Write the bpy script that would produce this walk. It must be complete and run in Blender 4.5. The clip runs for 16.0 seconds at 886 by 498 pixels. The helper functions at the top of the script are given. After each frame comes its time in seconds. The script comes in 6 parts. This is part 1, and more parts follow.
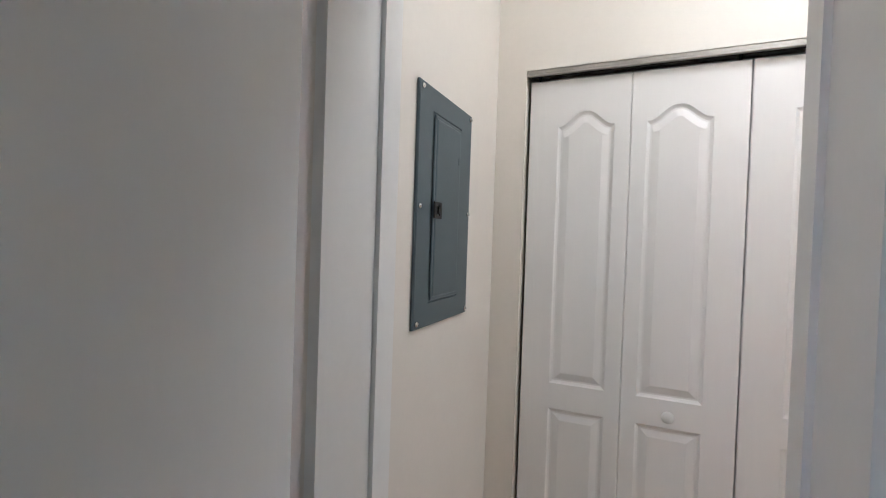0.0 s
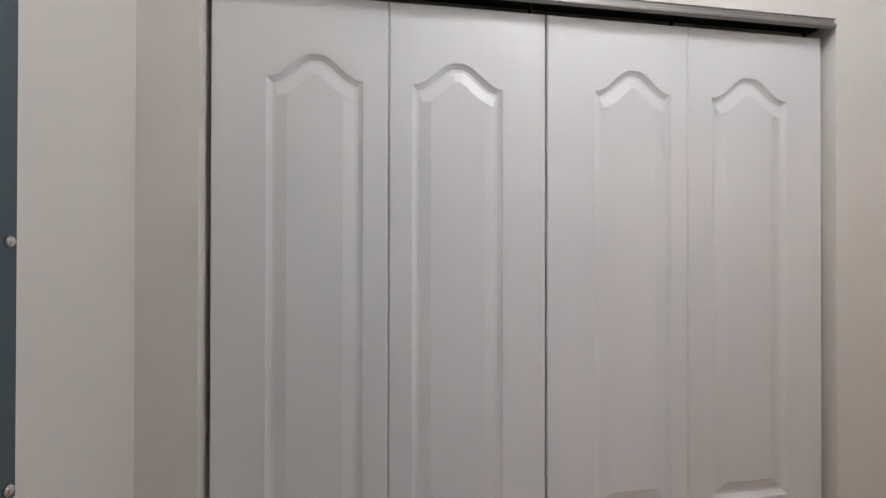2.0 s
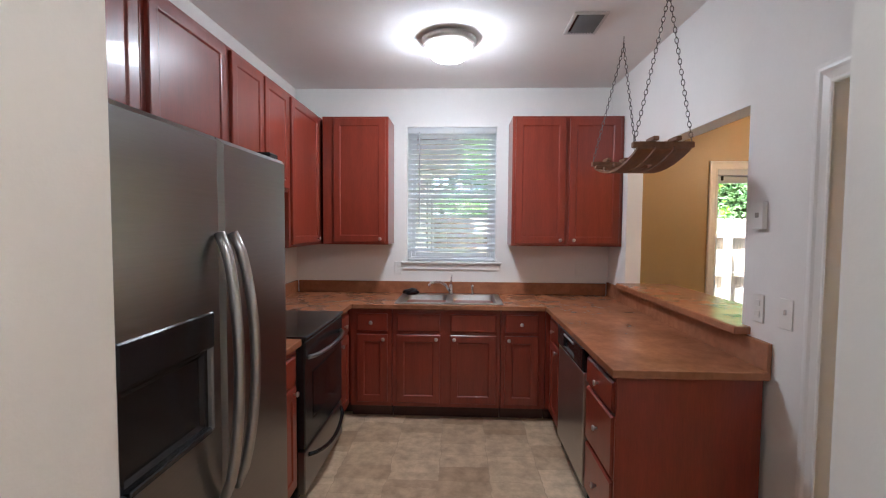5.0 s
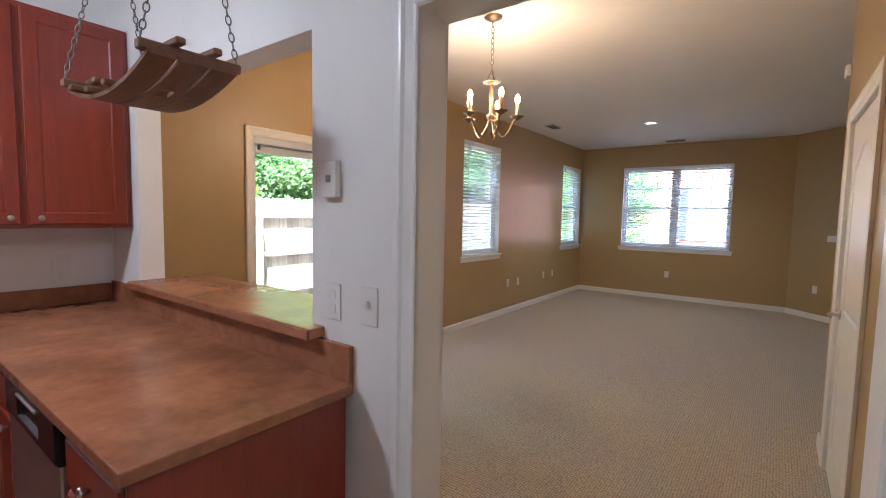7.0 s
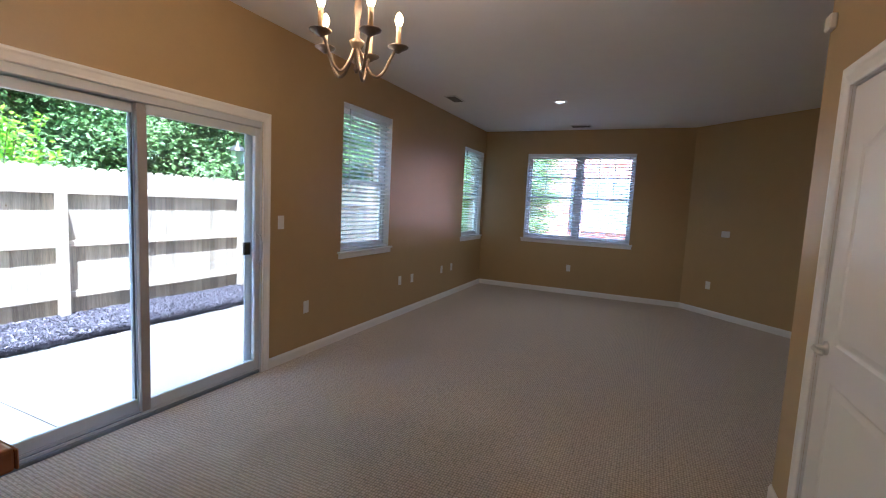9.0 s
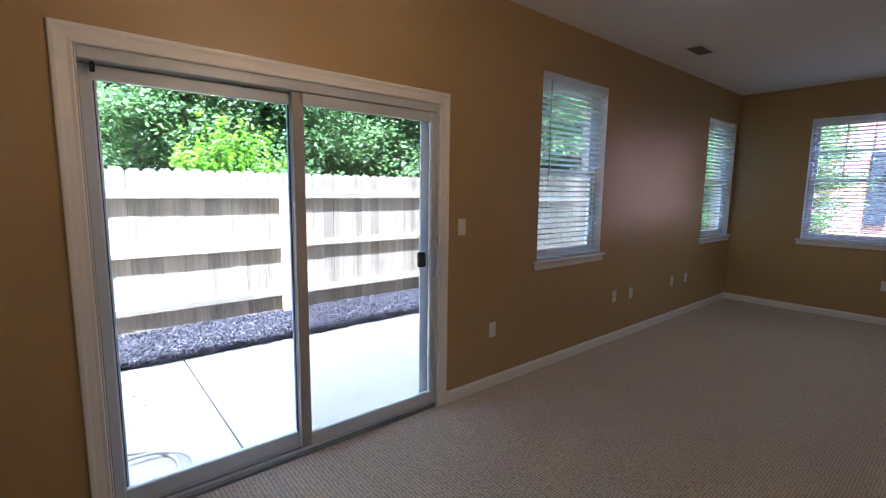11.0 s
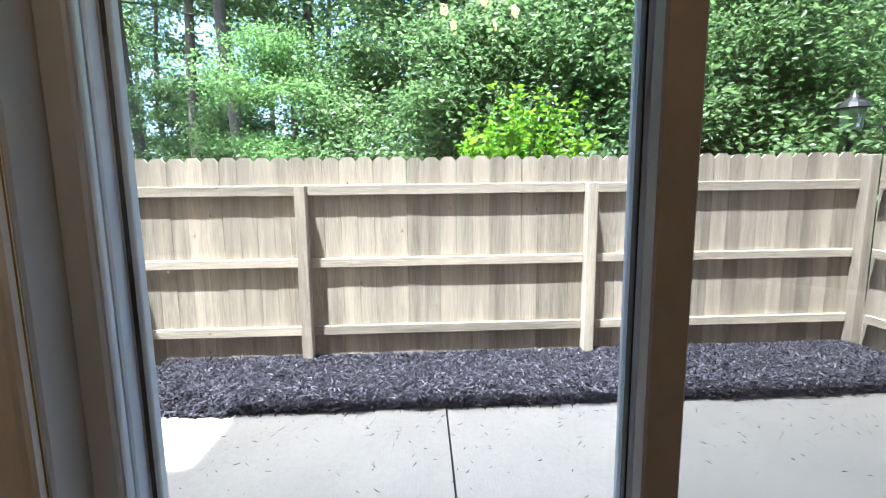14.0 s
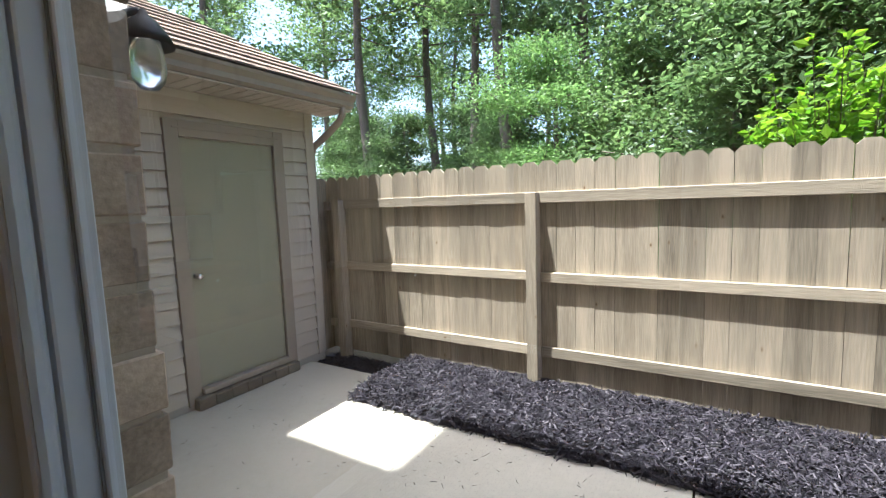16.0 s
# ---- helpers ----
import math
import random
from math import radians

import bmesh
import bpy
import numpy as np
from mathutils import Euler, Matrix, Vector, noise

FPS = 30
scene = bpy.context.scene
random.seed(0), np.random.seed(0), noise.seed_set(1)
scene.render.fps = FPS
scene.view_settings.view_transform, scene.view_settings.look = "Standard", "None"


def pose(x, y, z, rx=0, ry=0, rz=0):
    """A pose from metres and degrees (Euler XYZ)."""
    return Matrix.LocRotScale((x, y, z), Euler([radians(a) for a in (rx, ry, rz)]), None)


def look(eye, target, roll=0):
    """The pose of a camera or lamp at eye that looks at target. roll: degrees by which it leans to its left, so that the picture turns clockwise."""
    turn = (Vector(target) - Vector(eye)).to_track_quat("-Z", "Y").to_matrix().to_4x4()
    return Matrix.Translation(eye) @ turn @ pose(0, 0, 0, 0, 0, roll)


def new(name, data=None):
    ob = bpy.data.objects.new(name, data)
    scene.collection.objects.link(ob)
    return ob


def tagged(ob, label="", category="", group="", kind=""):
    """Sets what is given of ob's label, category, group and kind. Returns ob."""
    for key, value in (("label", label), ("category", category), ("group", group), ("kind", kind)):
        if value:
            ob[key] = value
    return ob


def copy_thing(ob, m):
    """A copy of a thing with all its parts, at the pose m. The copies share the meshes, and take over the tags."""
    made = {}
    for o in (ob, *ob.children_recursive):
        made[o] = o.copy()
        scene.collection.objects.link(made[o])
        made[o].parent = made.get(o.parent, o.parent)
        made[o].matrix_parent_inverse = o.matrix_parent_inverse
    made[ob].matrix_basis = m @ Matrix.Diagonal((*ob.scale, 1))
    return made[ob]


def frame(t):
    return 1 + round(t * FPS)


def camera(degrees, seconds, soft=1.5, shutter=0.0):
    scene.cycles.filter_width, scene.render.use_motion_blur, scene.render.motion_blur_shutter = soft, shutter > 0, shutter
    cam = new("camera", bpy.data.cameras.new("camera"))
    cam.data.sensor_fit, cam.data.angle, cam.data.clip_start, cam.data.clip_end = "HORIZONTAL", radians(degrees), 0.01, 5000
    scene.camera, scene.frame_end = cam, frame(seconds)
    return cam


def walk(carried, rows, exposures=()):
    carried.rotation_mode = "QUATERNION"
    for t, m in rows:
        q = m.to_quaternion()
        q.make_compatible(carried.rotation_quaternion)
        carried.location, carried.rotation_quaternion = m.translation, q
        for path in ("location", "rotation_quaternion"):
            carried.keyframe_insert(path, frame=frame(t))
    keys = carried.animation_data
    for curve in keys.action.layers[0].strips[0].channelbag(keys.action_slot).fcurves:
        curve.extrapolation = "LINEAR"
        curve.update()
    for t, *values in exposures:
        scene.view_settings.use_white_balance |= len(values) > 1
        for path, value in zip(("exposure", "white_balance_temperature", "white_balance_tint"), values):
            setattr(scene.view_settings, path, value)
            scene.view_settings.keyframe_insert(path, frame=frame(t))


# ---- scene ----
cam = camera(89.1, 16.0, soft=1.1)
PATH = [
    (0, (1.187, -0.056, 1.4), (0.388, 1.778, 1.363), 1.9),
    (0.5, (1.127, 0.141, 1.417), (0.608, 2.072, 1.41), 1.8),
    (1, (1.084, 0.317, 1.433), (0.844, 2.302, 1.445), 1.5),
    (1.5, (1.076, 0.485, 1.45), (1.165, 2.483, 1.462), 0.7),
    (2, (1.115, 0.668, 1.474), (1.42, 2.645, 1.485), 0.1),
    (2.5, (1.136, 0.809, 1.517), (1.673, 2.735, 1.493), 0.3),
    (3, (1.164, 0.987, 1.548), (2.248, 2.667, 1.506), -0.2),
    (3.5, (1.246, 1.072, 1.554), (2.879, 2.224, 1.468), -0.3),
    (4, (1.414, 1.108, 1.538), (3.242, 1.914, 1.444), -0.3),
    (4.2, (1.498, 1.113, 1.536), (3.369, 1.814, 1.445), -0.2),
    (6.3, (2.407, 0.929, 1.465), (4.083, -0.153, 1.328), 1.9),
    (6.5, (2.49, 0.887, 1.458), (4.071, -0.33, 1.317), 2.0),
    (7, (2.689, 0.76, 1.469), (3.878, -0.841, 1.318), 1.1),
    (7.5, (2.787, 0.539, 1.453), (3.658, -1.255, 1.3), 1.5),
    (8, (2.836, 0.282, 1.449), (3.559, -1.576, 1.288), 2.0),
    (8.2, (2.862, 0.161, 1.438), (3.552, -1.710, 1.282), 2.2),
    (10.3, (3.446, -0.813, 1.534), (4.664, -2.376, 1.266), 2.0),
    (10.5, (3.446, -0.89, 1.498), (4.726, -2.407, 1.245), 1.4),
    (11, (3.625, -1.108, 1.495), (5.151, -2.375, 1.237), 0.7),
    (11.5, (3.874, -1.29, 1.486), (5.529, -2.381, 1.22), 2.1),
    (12, (4.208, -1.404, 1.491), (5.883, -2.463, 1.221), 1.7),
    (12.5, (4.525, -1.519, 1.485), (6.327, -2.337, 1.199), 1.2),
    (13, (4.811, -1.613, 1.48), (6.714, -2.148, 1.175), 1.8),
    (13.5, (5.111, -1.64, 1.495), (7.049, -2.022, 1.181), 0.4),
    (14, (5.33, -1.695, 1.435), (7.309, -1.785, 1.161), -0.7),
    (14.5, (5.59, -1.735, 1.331), (7.539, -1.4325, 1.123), -0.7),
    (15, (5.72, -1.75, 1.32), (7.656, -1.302, 1.123), -1.0),
    (15.5, (5.797, -1.841, 1.405), (7.607, -1.036, 1.193), -1.8),
    (16, (5.827, -1.91, 1.412), (7.515, -0.877, 1.203), -2.0),
]
walk(cam, [(t, look(eye, target, roll)) for t, eye, target, roll in PATH],
     [(0.0, 4.85, 5450, 8), (1.5, 4.6, 5400, 9), (2.5, 4.15, 5350, 10), (3.5, 3.95, 5400, 10), (4.2, 4.45, 5450, 9), (6.3, 4.85, 5150, 9), (7.2, 4.82, 5050, 9), (8.2, 4.42, 4700, 9), (10.3, 3.9, 4750, 10), (11.5, 3.6, 4800, 9), (12.5, 3.15, 4950, 8),
      (13.5, 2.82, 5200, 7), (14.5, 2.55, 5500, 7), (16.0, 2.08, 5850, 7)])

# ---- light ----
SUN_EL, SUN_AZ = 76.0, 128.0  # the azimuth is counted from +x towards +y
world = bpy.data.worlds.new("sky")
scene.world = world
world.use_nodes = True
wn = world.node_tree
sky = wn.nodes.new("ShaderNodeTexSky")
sky.sky_type, sky.sun_disc = "NISHITA", False
sky.air_density, sky.dust_density, sky.ozone_density = 0.9, 3.5, 1.0
sky.sun_elevation, sky.sun_rotation = radians(SUN_EL), radians(90 - SUN_AZ)
wn.nodes["Background"].inputs["Strength"].default_value = 0.15
wn.links.new(sky.outputs[0], wn.nodes["Background"].inputs["Color"])
sun = new("sun", bpy.data.lights.new("sun", "SUN"))
sun.data.energy, sun.data.angle, sun.data.color = 5.0, radians(0.6), (1, 0.96, 0.9)
sun.matrix_world = look((0, 0, 0), (-math.cos(radians(SUN_AZ)) * math.cos(radians(SUN_EL)),
                                    -math.sin(radians(SUN_AZ)) * math.cos(radians(SUN_EL)), -math.sin(radians(SUN_EL))))


def lamp(name, where, watts, colour, radius):
    ob = new(name, bpy.data.lights.new(name, "POINT"))
    ob.data.energy, ob.data.color, ob.data.shadow_soft_size = watts, colour, radius
    ob.location = where
    return ob


WARM = (1.0, 0.72, 0.45)


def bowl_lamp(name, x, y, watts, colour, glow=0.45):
    """Light of a flush ceiling lamp: most of it falls from the bowl, a little glances along the ceiling."""
    ob = new(name, bpy.data.lights.new(name, "AREA"))
    ob.data.energy, ob.data.color, ob.data.shape, ob.data.size = watts, colour, "DISK", 0.27
    ob.location = (x, y, 2.692)
    lamp(name + "_glow", (x, y, 2.655), watts * glow, colour, 0.13)


bowl_lamp("kitchen_lamp", 4.86, 1.18, 0.54, (1.0, 0.95, 0.90), 0.16)
bowl_lamp("hall_lamp", 1.75, 0.95, 0.13, (1.0, 0.91, 0.82), 0.25)

spot_lamp = new("recessed_lamp", bpy.data.lights.new("recessed_lamp", "SPOT"))
spot_lamp.data.energy, spot_lamp.data.color, spot_lamp.data.shadow_soft_size = 3.2, (1.0, 0.86, 0.68), 0.05
spot_lamp.data.spot_size, spot_lamp.data.spot_blend = radians(150), 0.6
spot_lamp.location = (4.23, -6.2, 2.81)

room_light = new("room_window_light", bpy.data.lights.new("room_window_light", "AREA"))   # daylight in the entry room's window
room_light.data.energy, room_light.data.color, room_light.data.shape = 0.24, (0.72, 0.84, 1.0), "RECTANGLE"
room_light.data.size, room_light.data.size_y = 0.86, 1.16
room_light.matrix_world = pose(0.45, -2.33, 1.5, 90, 0, 0)

# ---- materials ----


def ramp(nt, fac, stops):
    r = nt.nodes.new("ShaderNodeValToRGB")
    while len(r.color_ramp.elements) < len(stops):
        r.color_ramp.elements.new(0.5)
    for e, (p, c) in zip(r.color_ramp.elements, stops):
        e.position, e.color = p, (*c, 1)
    nt.links.new(fac, r.inputs[0])
    return r.outputs[0]


def noise_tex(nt, scale, detail=4, rough=0.6, stretch=None, kind="ShaderNodeTexNoise", coord="Object", shift=False):
    tc = nt.nodes.new("ShaderNodeTexCoord")
    n = nt.nodes.new(kind)
    n.inputs["Scale"].default_value = scale
    if kind == "ShaderNodeTexNoise":
        n.inputs["Detail"].default_value, n.inputs["Roughness"].default_value = detail, rough
    src = tc.outputs[coord]
    if shift:                 # each object takes its own stretch of the pattern
        oi = nt.nodes.new("ShaderNodeObjectInfo")
        sc = nt.nodes.new("ShaderNodeVectorMath")
        sc.operation = "SCALE"
        sc.inputs[0].default_value = (31.0, 17.0, 43.0)
        nt.links.new(oi.outputs["Random"], sc.inputs["Scale"])
        ad = nt.nodes.new("ShaderNodeVectorMath")
        nt.links.new(src, ad.inputs[0])
        nt.links.new(sc.outputs[0], ad.inputs[1])
        src = ad.outputs[0]
    if stretch:
        m = nt.nodes.new("ShaderNodeMapping")
        m.inputs["Scale"].default_value = stretch
        nt.links.new(src, m.inputs[0])
        src = m.outputs[0]
    nt.links.new(src, n.inputs["Vector"])
    return n


def material(name, colour, rough=0.5, metal=0.0, var=0.08, scale=6.0, bump=0.0, bump_scale=60.0, stretch=None, spec=0.5, vary=0.0, coat=0.0, shift=False):
    """A paint, wood, metal or cloth: colour varied at two scales, with fine relief; vary: spread from object to object."""
    m = bpy.data.materials.new(name)
    m.use_nodes = True
    nt = m.node_tree
    b = nt.nodes["Principled BSDF"]
    b.inputs["Roughness"].default_value, b.inputs["Metallic"].default_value = rough, metal
    b.inputs["Specular IOR Level"].default_value = spec
    b.inputs["Coat Weight"].default_value = coat
    n1 = noise_tex(nt, scale, 3, 0.55, stretch, shift=shift)
    n2 = noise_tex(nt, scale * 9, 4, 0.65, stretch, shift=shift)
    mix = nt.nodes.new("ShaderNodeMath")
    mix.operation = "MULTIPLY_ADD"
    mix.inputs[1].default_value = 0.5
    nt.links.new(n2.outputs[0], mix.inputs[0])
    half = nt.nodes.new("ShaderNodeMath")
    half.operation = "MULTIPLY"
    half.inputs[1].default_value = 0.5
    nt.links.new(n1.outputs[0], half.inputs[0])
    nt.links.new(half.outputs[0], mix.inputs[2])
    fac = mix.outputs[0]
    if vary:
        oi = nt.nodes.new("ShaderNodeObjectInfo")
        k = nt.nodes.new("ShaderNodeMath")
        k.operation = "MULTIPLY_ADD"
        k.inputs[1].default_value, k.inputs[2].default_value = vary, -vary / 2
        nt.links.new(oi.outputs["Random"], k.inputs[0])
        a = nt.nodes.new("ShaderNodeMath")
        a.operation = "ADD"
        nt.links.new(k.outputs[0], a.inputs[0])
        nt.links.new(fac, a.inputs[1])
        fac = a.outputs[0]
    lo = tuple(c * (1 - var) for c in colour)
    hi = tuple(min(1, c * (1 + var)) for c in colour)
    col = ramp(nt, fac, [(0.3, lo), (0.7, hi)])
    nt.links.new(col, b.inputs["Base Color"])
    if bump:
        n3 = noise_tex(nt, bump_scale, 3, 0.6, stretch, shift=shift)
        bp = nt.nodes.new("ShaderNodeBump")
        bp.inputs["Strength"].default_value, bp.inputs["Distance"].default_value = bump, 0.004
        nt.links.new(n3.outputs[0], bp.inputs["Height"])
        nt.links.new(bp.outputs[0], b.inputs["Normal"])
    return m


WHITE_WALL = material("white_wall_paint", (0.80, 0.785, 0.755), 0.6, var=0.02, bump=0.12, bump_scale=140)
CREAM_WALL = material("cream_wall_paint", (0.77, 0.725, 0.655), 0.6, var=0.02, bump=0.12, bump_scale=140)
TAN_WALL = material("tan_wall_paint", (0.42, 0.30, 0.138), 0.36, var=0.03, bump=0.12, bump_scale=140)
CEILING = material("ceiling_paint", (0.86, 0.845, 0.82), 0.8, var=0.02, bump=0.2, bump_scale=90)
TRIM = material("white_trim_paint", (0.80, 0.79, 0.76), 0.32, var=0.02)
DOORPAINT = material("door_paint", (0.80, 0.785, 0.76), 0.34, var=0.012, bump=0.06, bump_scale=90, stretch=(1, 1, 0.08))


def carpet_material():
    """Looped pile: rows of small round loops with the shade between them painted in, and broad trodden patches."""
    m = material("carpet_pile", (0.49, 0.412, 0.318), 0.95, var=0.07, scale=1.2, spec=0.1)
    nt = m.node_tree
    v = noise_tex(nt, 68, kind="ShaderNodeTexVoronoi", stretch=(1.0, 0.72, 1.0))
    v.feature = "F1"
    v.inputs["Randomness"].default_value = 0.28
    bp = nt.nodes.new("ShaderNodeBump")
    bp.invert = True
    bp.inputs["Strength"].default_value, bp.inputs["Distance"].default_value = 0.9, 0.007
    nt.links.new(v.outputs["Distance"], bp.inputs["Height"])
    b = nt.nodes["Principled BSDF"]
    nt.links.new(bp.outputs[0], b.inputs["Normal"])
    b.inputs["Sheen Weight"].default_value = 0.5
    base = b.inputs["Base Color"].links[0].from_socket
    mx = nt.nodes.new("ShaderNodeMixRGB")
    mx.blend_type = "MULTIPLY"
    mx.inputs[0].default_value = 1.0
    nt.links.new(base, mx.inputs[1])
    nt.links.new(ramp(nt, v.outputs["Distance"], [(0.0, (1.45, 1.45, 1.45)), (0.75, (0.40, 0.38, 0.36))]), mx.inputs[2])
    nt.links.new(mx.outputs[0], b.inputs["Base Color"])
    return m


def vinyl_material():
    """Sheet vinyl printed with blurred stone blocks of two sizes."""
    m = bpy.data.materials.new("vinyl_floor")
    m.use_nodes = True
    nt = m.node_tree
    b = nt.nodes["Principled BSDF"]
    tc = nt.nodes.new("ShaderNodeTexCoord")
    wob = noise_tex(nt, 7, 2)
    add = nt.nodes.new("ShaderNodeMixRGB")
    add.blend_type, add.inputs[0].default_value = "ADD", 0.05
    nt.links.new(tc.outputs["Object"], add.inputs[1])
    nt.links.new(wob.outputs["Color"], add.inputs[2])
    cols = []
    for w, h, c1, c2, mo in ((0.31, 0.31, (0.70, 0.545, 0.37), (0.30, 0.185, 0.10), (0.40, 0.29, 0.19)), (0.155, 0.31, (0.62, 0.48, 0.33), (0.33, 0.22, 0.13), (0.42, 0.31, 0.21))):
        t = nt.nodes.new("ShaderNodeTexBrick")
        t.inputs["Scale"].default_value, t.inputs["Brick Width"].default_value, t.inputs["Row Height"].default_value = 1.0, w, h
        t.inputs["Mortar Size"].default_value, t.inputs["Mortar Smooth"].default_value = 0.004, 1.0
        t.inputs["Color1"].default_value, t.inputs["Color2"].default_value, t.inputs["Mortar"].default_value = (*c1, 1), (*c2, 1), (*mo, 1)
        nt.links.new(add.outputs[0], t.inputs["Vector"])
        cols.append(t.outputs[0])
    mix = nt.nodes.new("ShaderNodeMixRGB")
    nt.links.new(cols[0], mix.inputs[1])
    nt.links.new(cols[1], mix.inputs[2])
    mix.inputs[0].default_value = 0.45
    fine = noise_tex(nt, 10, 5, 0.62)
    mul = nt.nodes.new("ShaderNodeMixRGB")
    mul.blend_type, mul.inputs[0].default_value = "MULTIPLY", 1.0
    nt.links.new(mix.outputs[0], mul.inputs[1])
    nt.links.new(ramp(nt, fine.outputs[0], [(0.3, (0.68, 0.65, 0.62)), (0.68, (1.2, 1.2, 1.2))]), mul.inputs[2])
    nt.links.new(mul.outputs[0], b.inputs["Base Color"])
    b.inputs["Roughness"].default_value = 0.38
    return m


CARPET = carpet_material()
VINYL = vinyl_material()
CHERRY = material("cherry_wood", (0.21, 0.032, 0.016), 0.3, var=0.22, scale=3, stretch=(6, 6, 0.6), coat=0.25)
LAMINATE = material("counter_laminate", (0.31, 0.125, 0.058), 0.27, var=0.26, scale=2.6)
lnt = LAMINATE.node_tree
clouds = noise_tex(lnt, 6.0, 3, 0.5)
lmx = lnt.nodes.new("ShaderNodeMixRGB")
lmx.blend_type, lmx.inputs[0].default_value = "MULTIPLY", 1.0
lnt.links.new(lnt.nodes["Principled BSDF"].inputs["Base Color"].links[0].from_socket, lmx.inputs[1])
lnt.links.new(ramp(lnt, clouds.outputs[0], [(0.30, (0.84, 0.79, 0.77)), (0.72, (1.14, 1.20, 1.26))]), lmx.inputs[2])
lnt.links.new(lmx.outputs[0], lnt.nodes["Principled BSDF"].inputs["Base Color"])
STEEL = material("brushed_steel", (0.52, 0.51, 0.50), 0.33, 1.0, var=0.06, scale=4, stretch=(1, 1, 30))
DARKSTEEL = material("dark_brushed_steel", (0.27, 0.265, 0.26), 0.3, 1.0, var=0.06, scale=4, stretch=(1, 1, 30))
CHROME = material("chrome", (0.75, 0.75, 0.75), 0.12, 1.0, var=0.02)
BLACK = material("black_plastic", (0.012, 0.012, 0.013), 0.25, var=0.1)
PLASTIC = material("white_plastic", (0.78, 0.77, 0.73), 0.35, var=0.02)
VINYLWHITE = material("white_vinyl", (0.56, 0.60, 0.64), 0.35, var=0.02)
PANELGREY = material("panel_grey", (0.085, 0.115, 0.13), 0.38, 0.2, var=0.06, bump=0.06, bump_scale=200)


def pine(name, along):
    """Weathered pine with grain along one axis, and dark knots."""
    m = material(name, (0.39, 0.325, 0.245), 0.8, var=0.48, scale=1.5, stretch=along, bump=0.5, bump_scale=24, vary=0.22, shift=True)
    nt = m.node_tree
    b = nt.nodes["Principled BSDF"]
    v = noise_tex(nt, 5.0, stretch=tuple(1.5 if s > 1 else 0.8 for s in along), kind="ShaderNodeTexVoronoi", shift=True)
    mx = nt.nodes.new("ShaderNodeMixRGB")
    mx.blend_type, mx.inputs[0].default_value = "MULTIPLY", 1.0
    nt.links.new(b.inputs["Base Color"].links[0].from_socket, mx.inputs[1])
    nt.links.new(ramp(nt, v.outputs["Distance"], [(0.022, (0.30, 0.22, 0.16)), (0.045, (0.75, 0.66, 0.56)), (0.085, (1, 1, 1))]), mx.inputs[2])
    nt.links.new(mx.outputs[0], b.inputs["Base Color"])
    return m


FENCEWOOD = pine("fence_pine", (8, 8, 0.5))
RAILWOOD = pine("rail_pine", (8, 0.5, 8))
CROSSWOOD = pine("cross_pine", (0.5, 8, 8))
CONCRETE = material("concrete", (0.50, 0.455, 0.375), 0.85, var=0.1, scale=2.5, bump=0.2, bump_scale=120)
MULCH = material("bark_mulch", (0.028, 0.02, 0.02), 0.8, var=0.4, scale=20, vary=0.5)
SOIL = material("soil", (0.06, 0.045, 0.03), 0.95, var=0.4, scale=3, bump=0.6, bump_scale=30)
BRICK = material("brick", (0.45, 0.335, 0.24), 0.85, var=0.5, scale=11, bump=0.5, bump_scale=90, vary=0.25, shift=True)
STEPBRICK = material("step_brick", (0.20, 0.165, 0.125), 0.9, var=0.35, scale=14, bump=0.5, bump_scale=90, vary=0.25, shift=True)
MORTAR = material("mortar", (0.42, 0.34, 0.25), 0.9, var=0.15, scale=20, bump=0.4)
SIDING = material("beige_siding", (0.54, 0.47, 0.39), 0.55, var=0.04)
SHEDDOOR = material("shed_door_paint", (0.34, 0.32, 0.235), 0.5, var=0.04)
SHINGLE = material("brown_shingle", (0.20, 0.14, 0.105), 0.9, var=0.3, scale=20, bump=0.5, vary=0.6)


def glass_material(name, tint=(0.97, 0.99, 0.98), rough=0.0):
    m = bpy.data.materials.new(name)
    m.use_nodes = True
    b = m.node_tree.nodes["Principled BSDF"]
    b.inputs["Base Color"].default_value = (*tint, 1)
    b.inputs["Transmission Weight"].default_value, b.inputs["Roughness"].default_value, b.inputs["IOR"].default_value = 1, rough, 1.45
    return m


GLASS = glass_material("window_glass")


def glow_material(name, colour, strength):
    m = bpy.data.materials.new(name)
    m.use_nodes = True
    b = m.node_tree.nodes["Principled BSDF"]
    b.inputs["Base Color"].default_value = (0.9, 0.9, 0.88, 1)
    b.inputs["Emission Color"].default_value, b.inputs["Emission Strength"].default_value = (*colour, 1), strength
    return m


# ---- building helpers ----


def box(bm, x0, x1, y0, y1, z0, z1, mi=0):
    vs = [bm.verts.new(p) for p in ((x0, y0, z0), (x1, y0, z0), (x1, y1, z0), (x0, y1, z0), (x0, y0, z1), (x1, y0, z1), (x1, y1, z1), (x0, y1, z1))]
    fs = [bm.faces.new([vs[i] for i in q]) for q in ((3, 2, 1, 0), (4, 5, 6, 7), (0, 1, 5, 4), (1, 2, 6, 5), (2, 3, 7, 6), (3, 0, 4, 7))]
    for f in fs:
        f.material_index = mi
    return vs


def soft_box(x0, x1, y0, y1, z0, z1, r=0.004, seg=2):
    bm = bmesh.new()
    box(bm, x0, x1, y0, y1, z0, z1)
    bmesh.ops.bevel(bm, geom=bm.edges[:], offset=r, segments=seg, affect="EDGES", profile=0.5)
    return bm


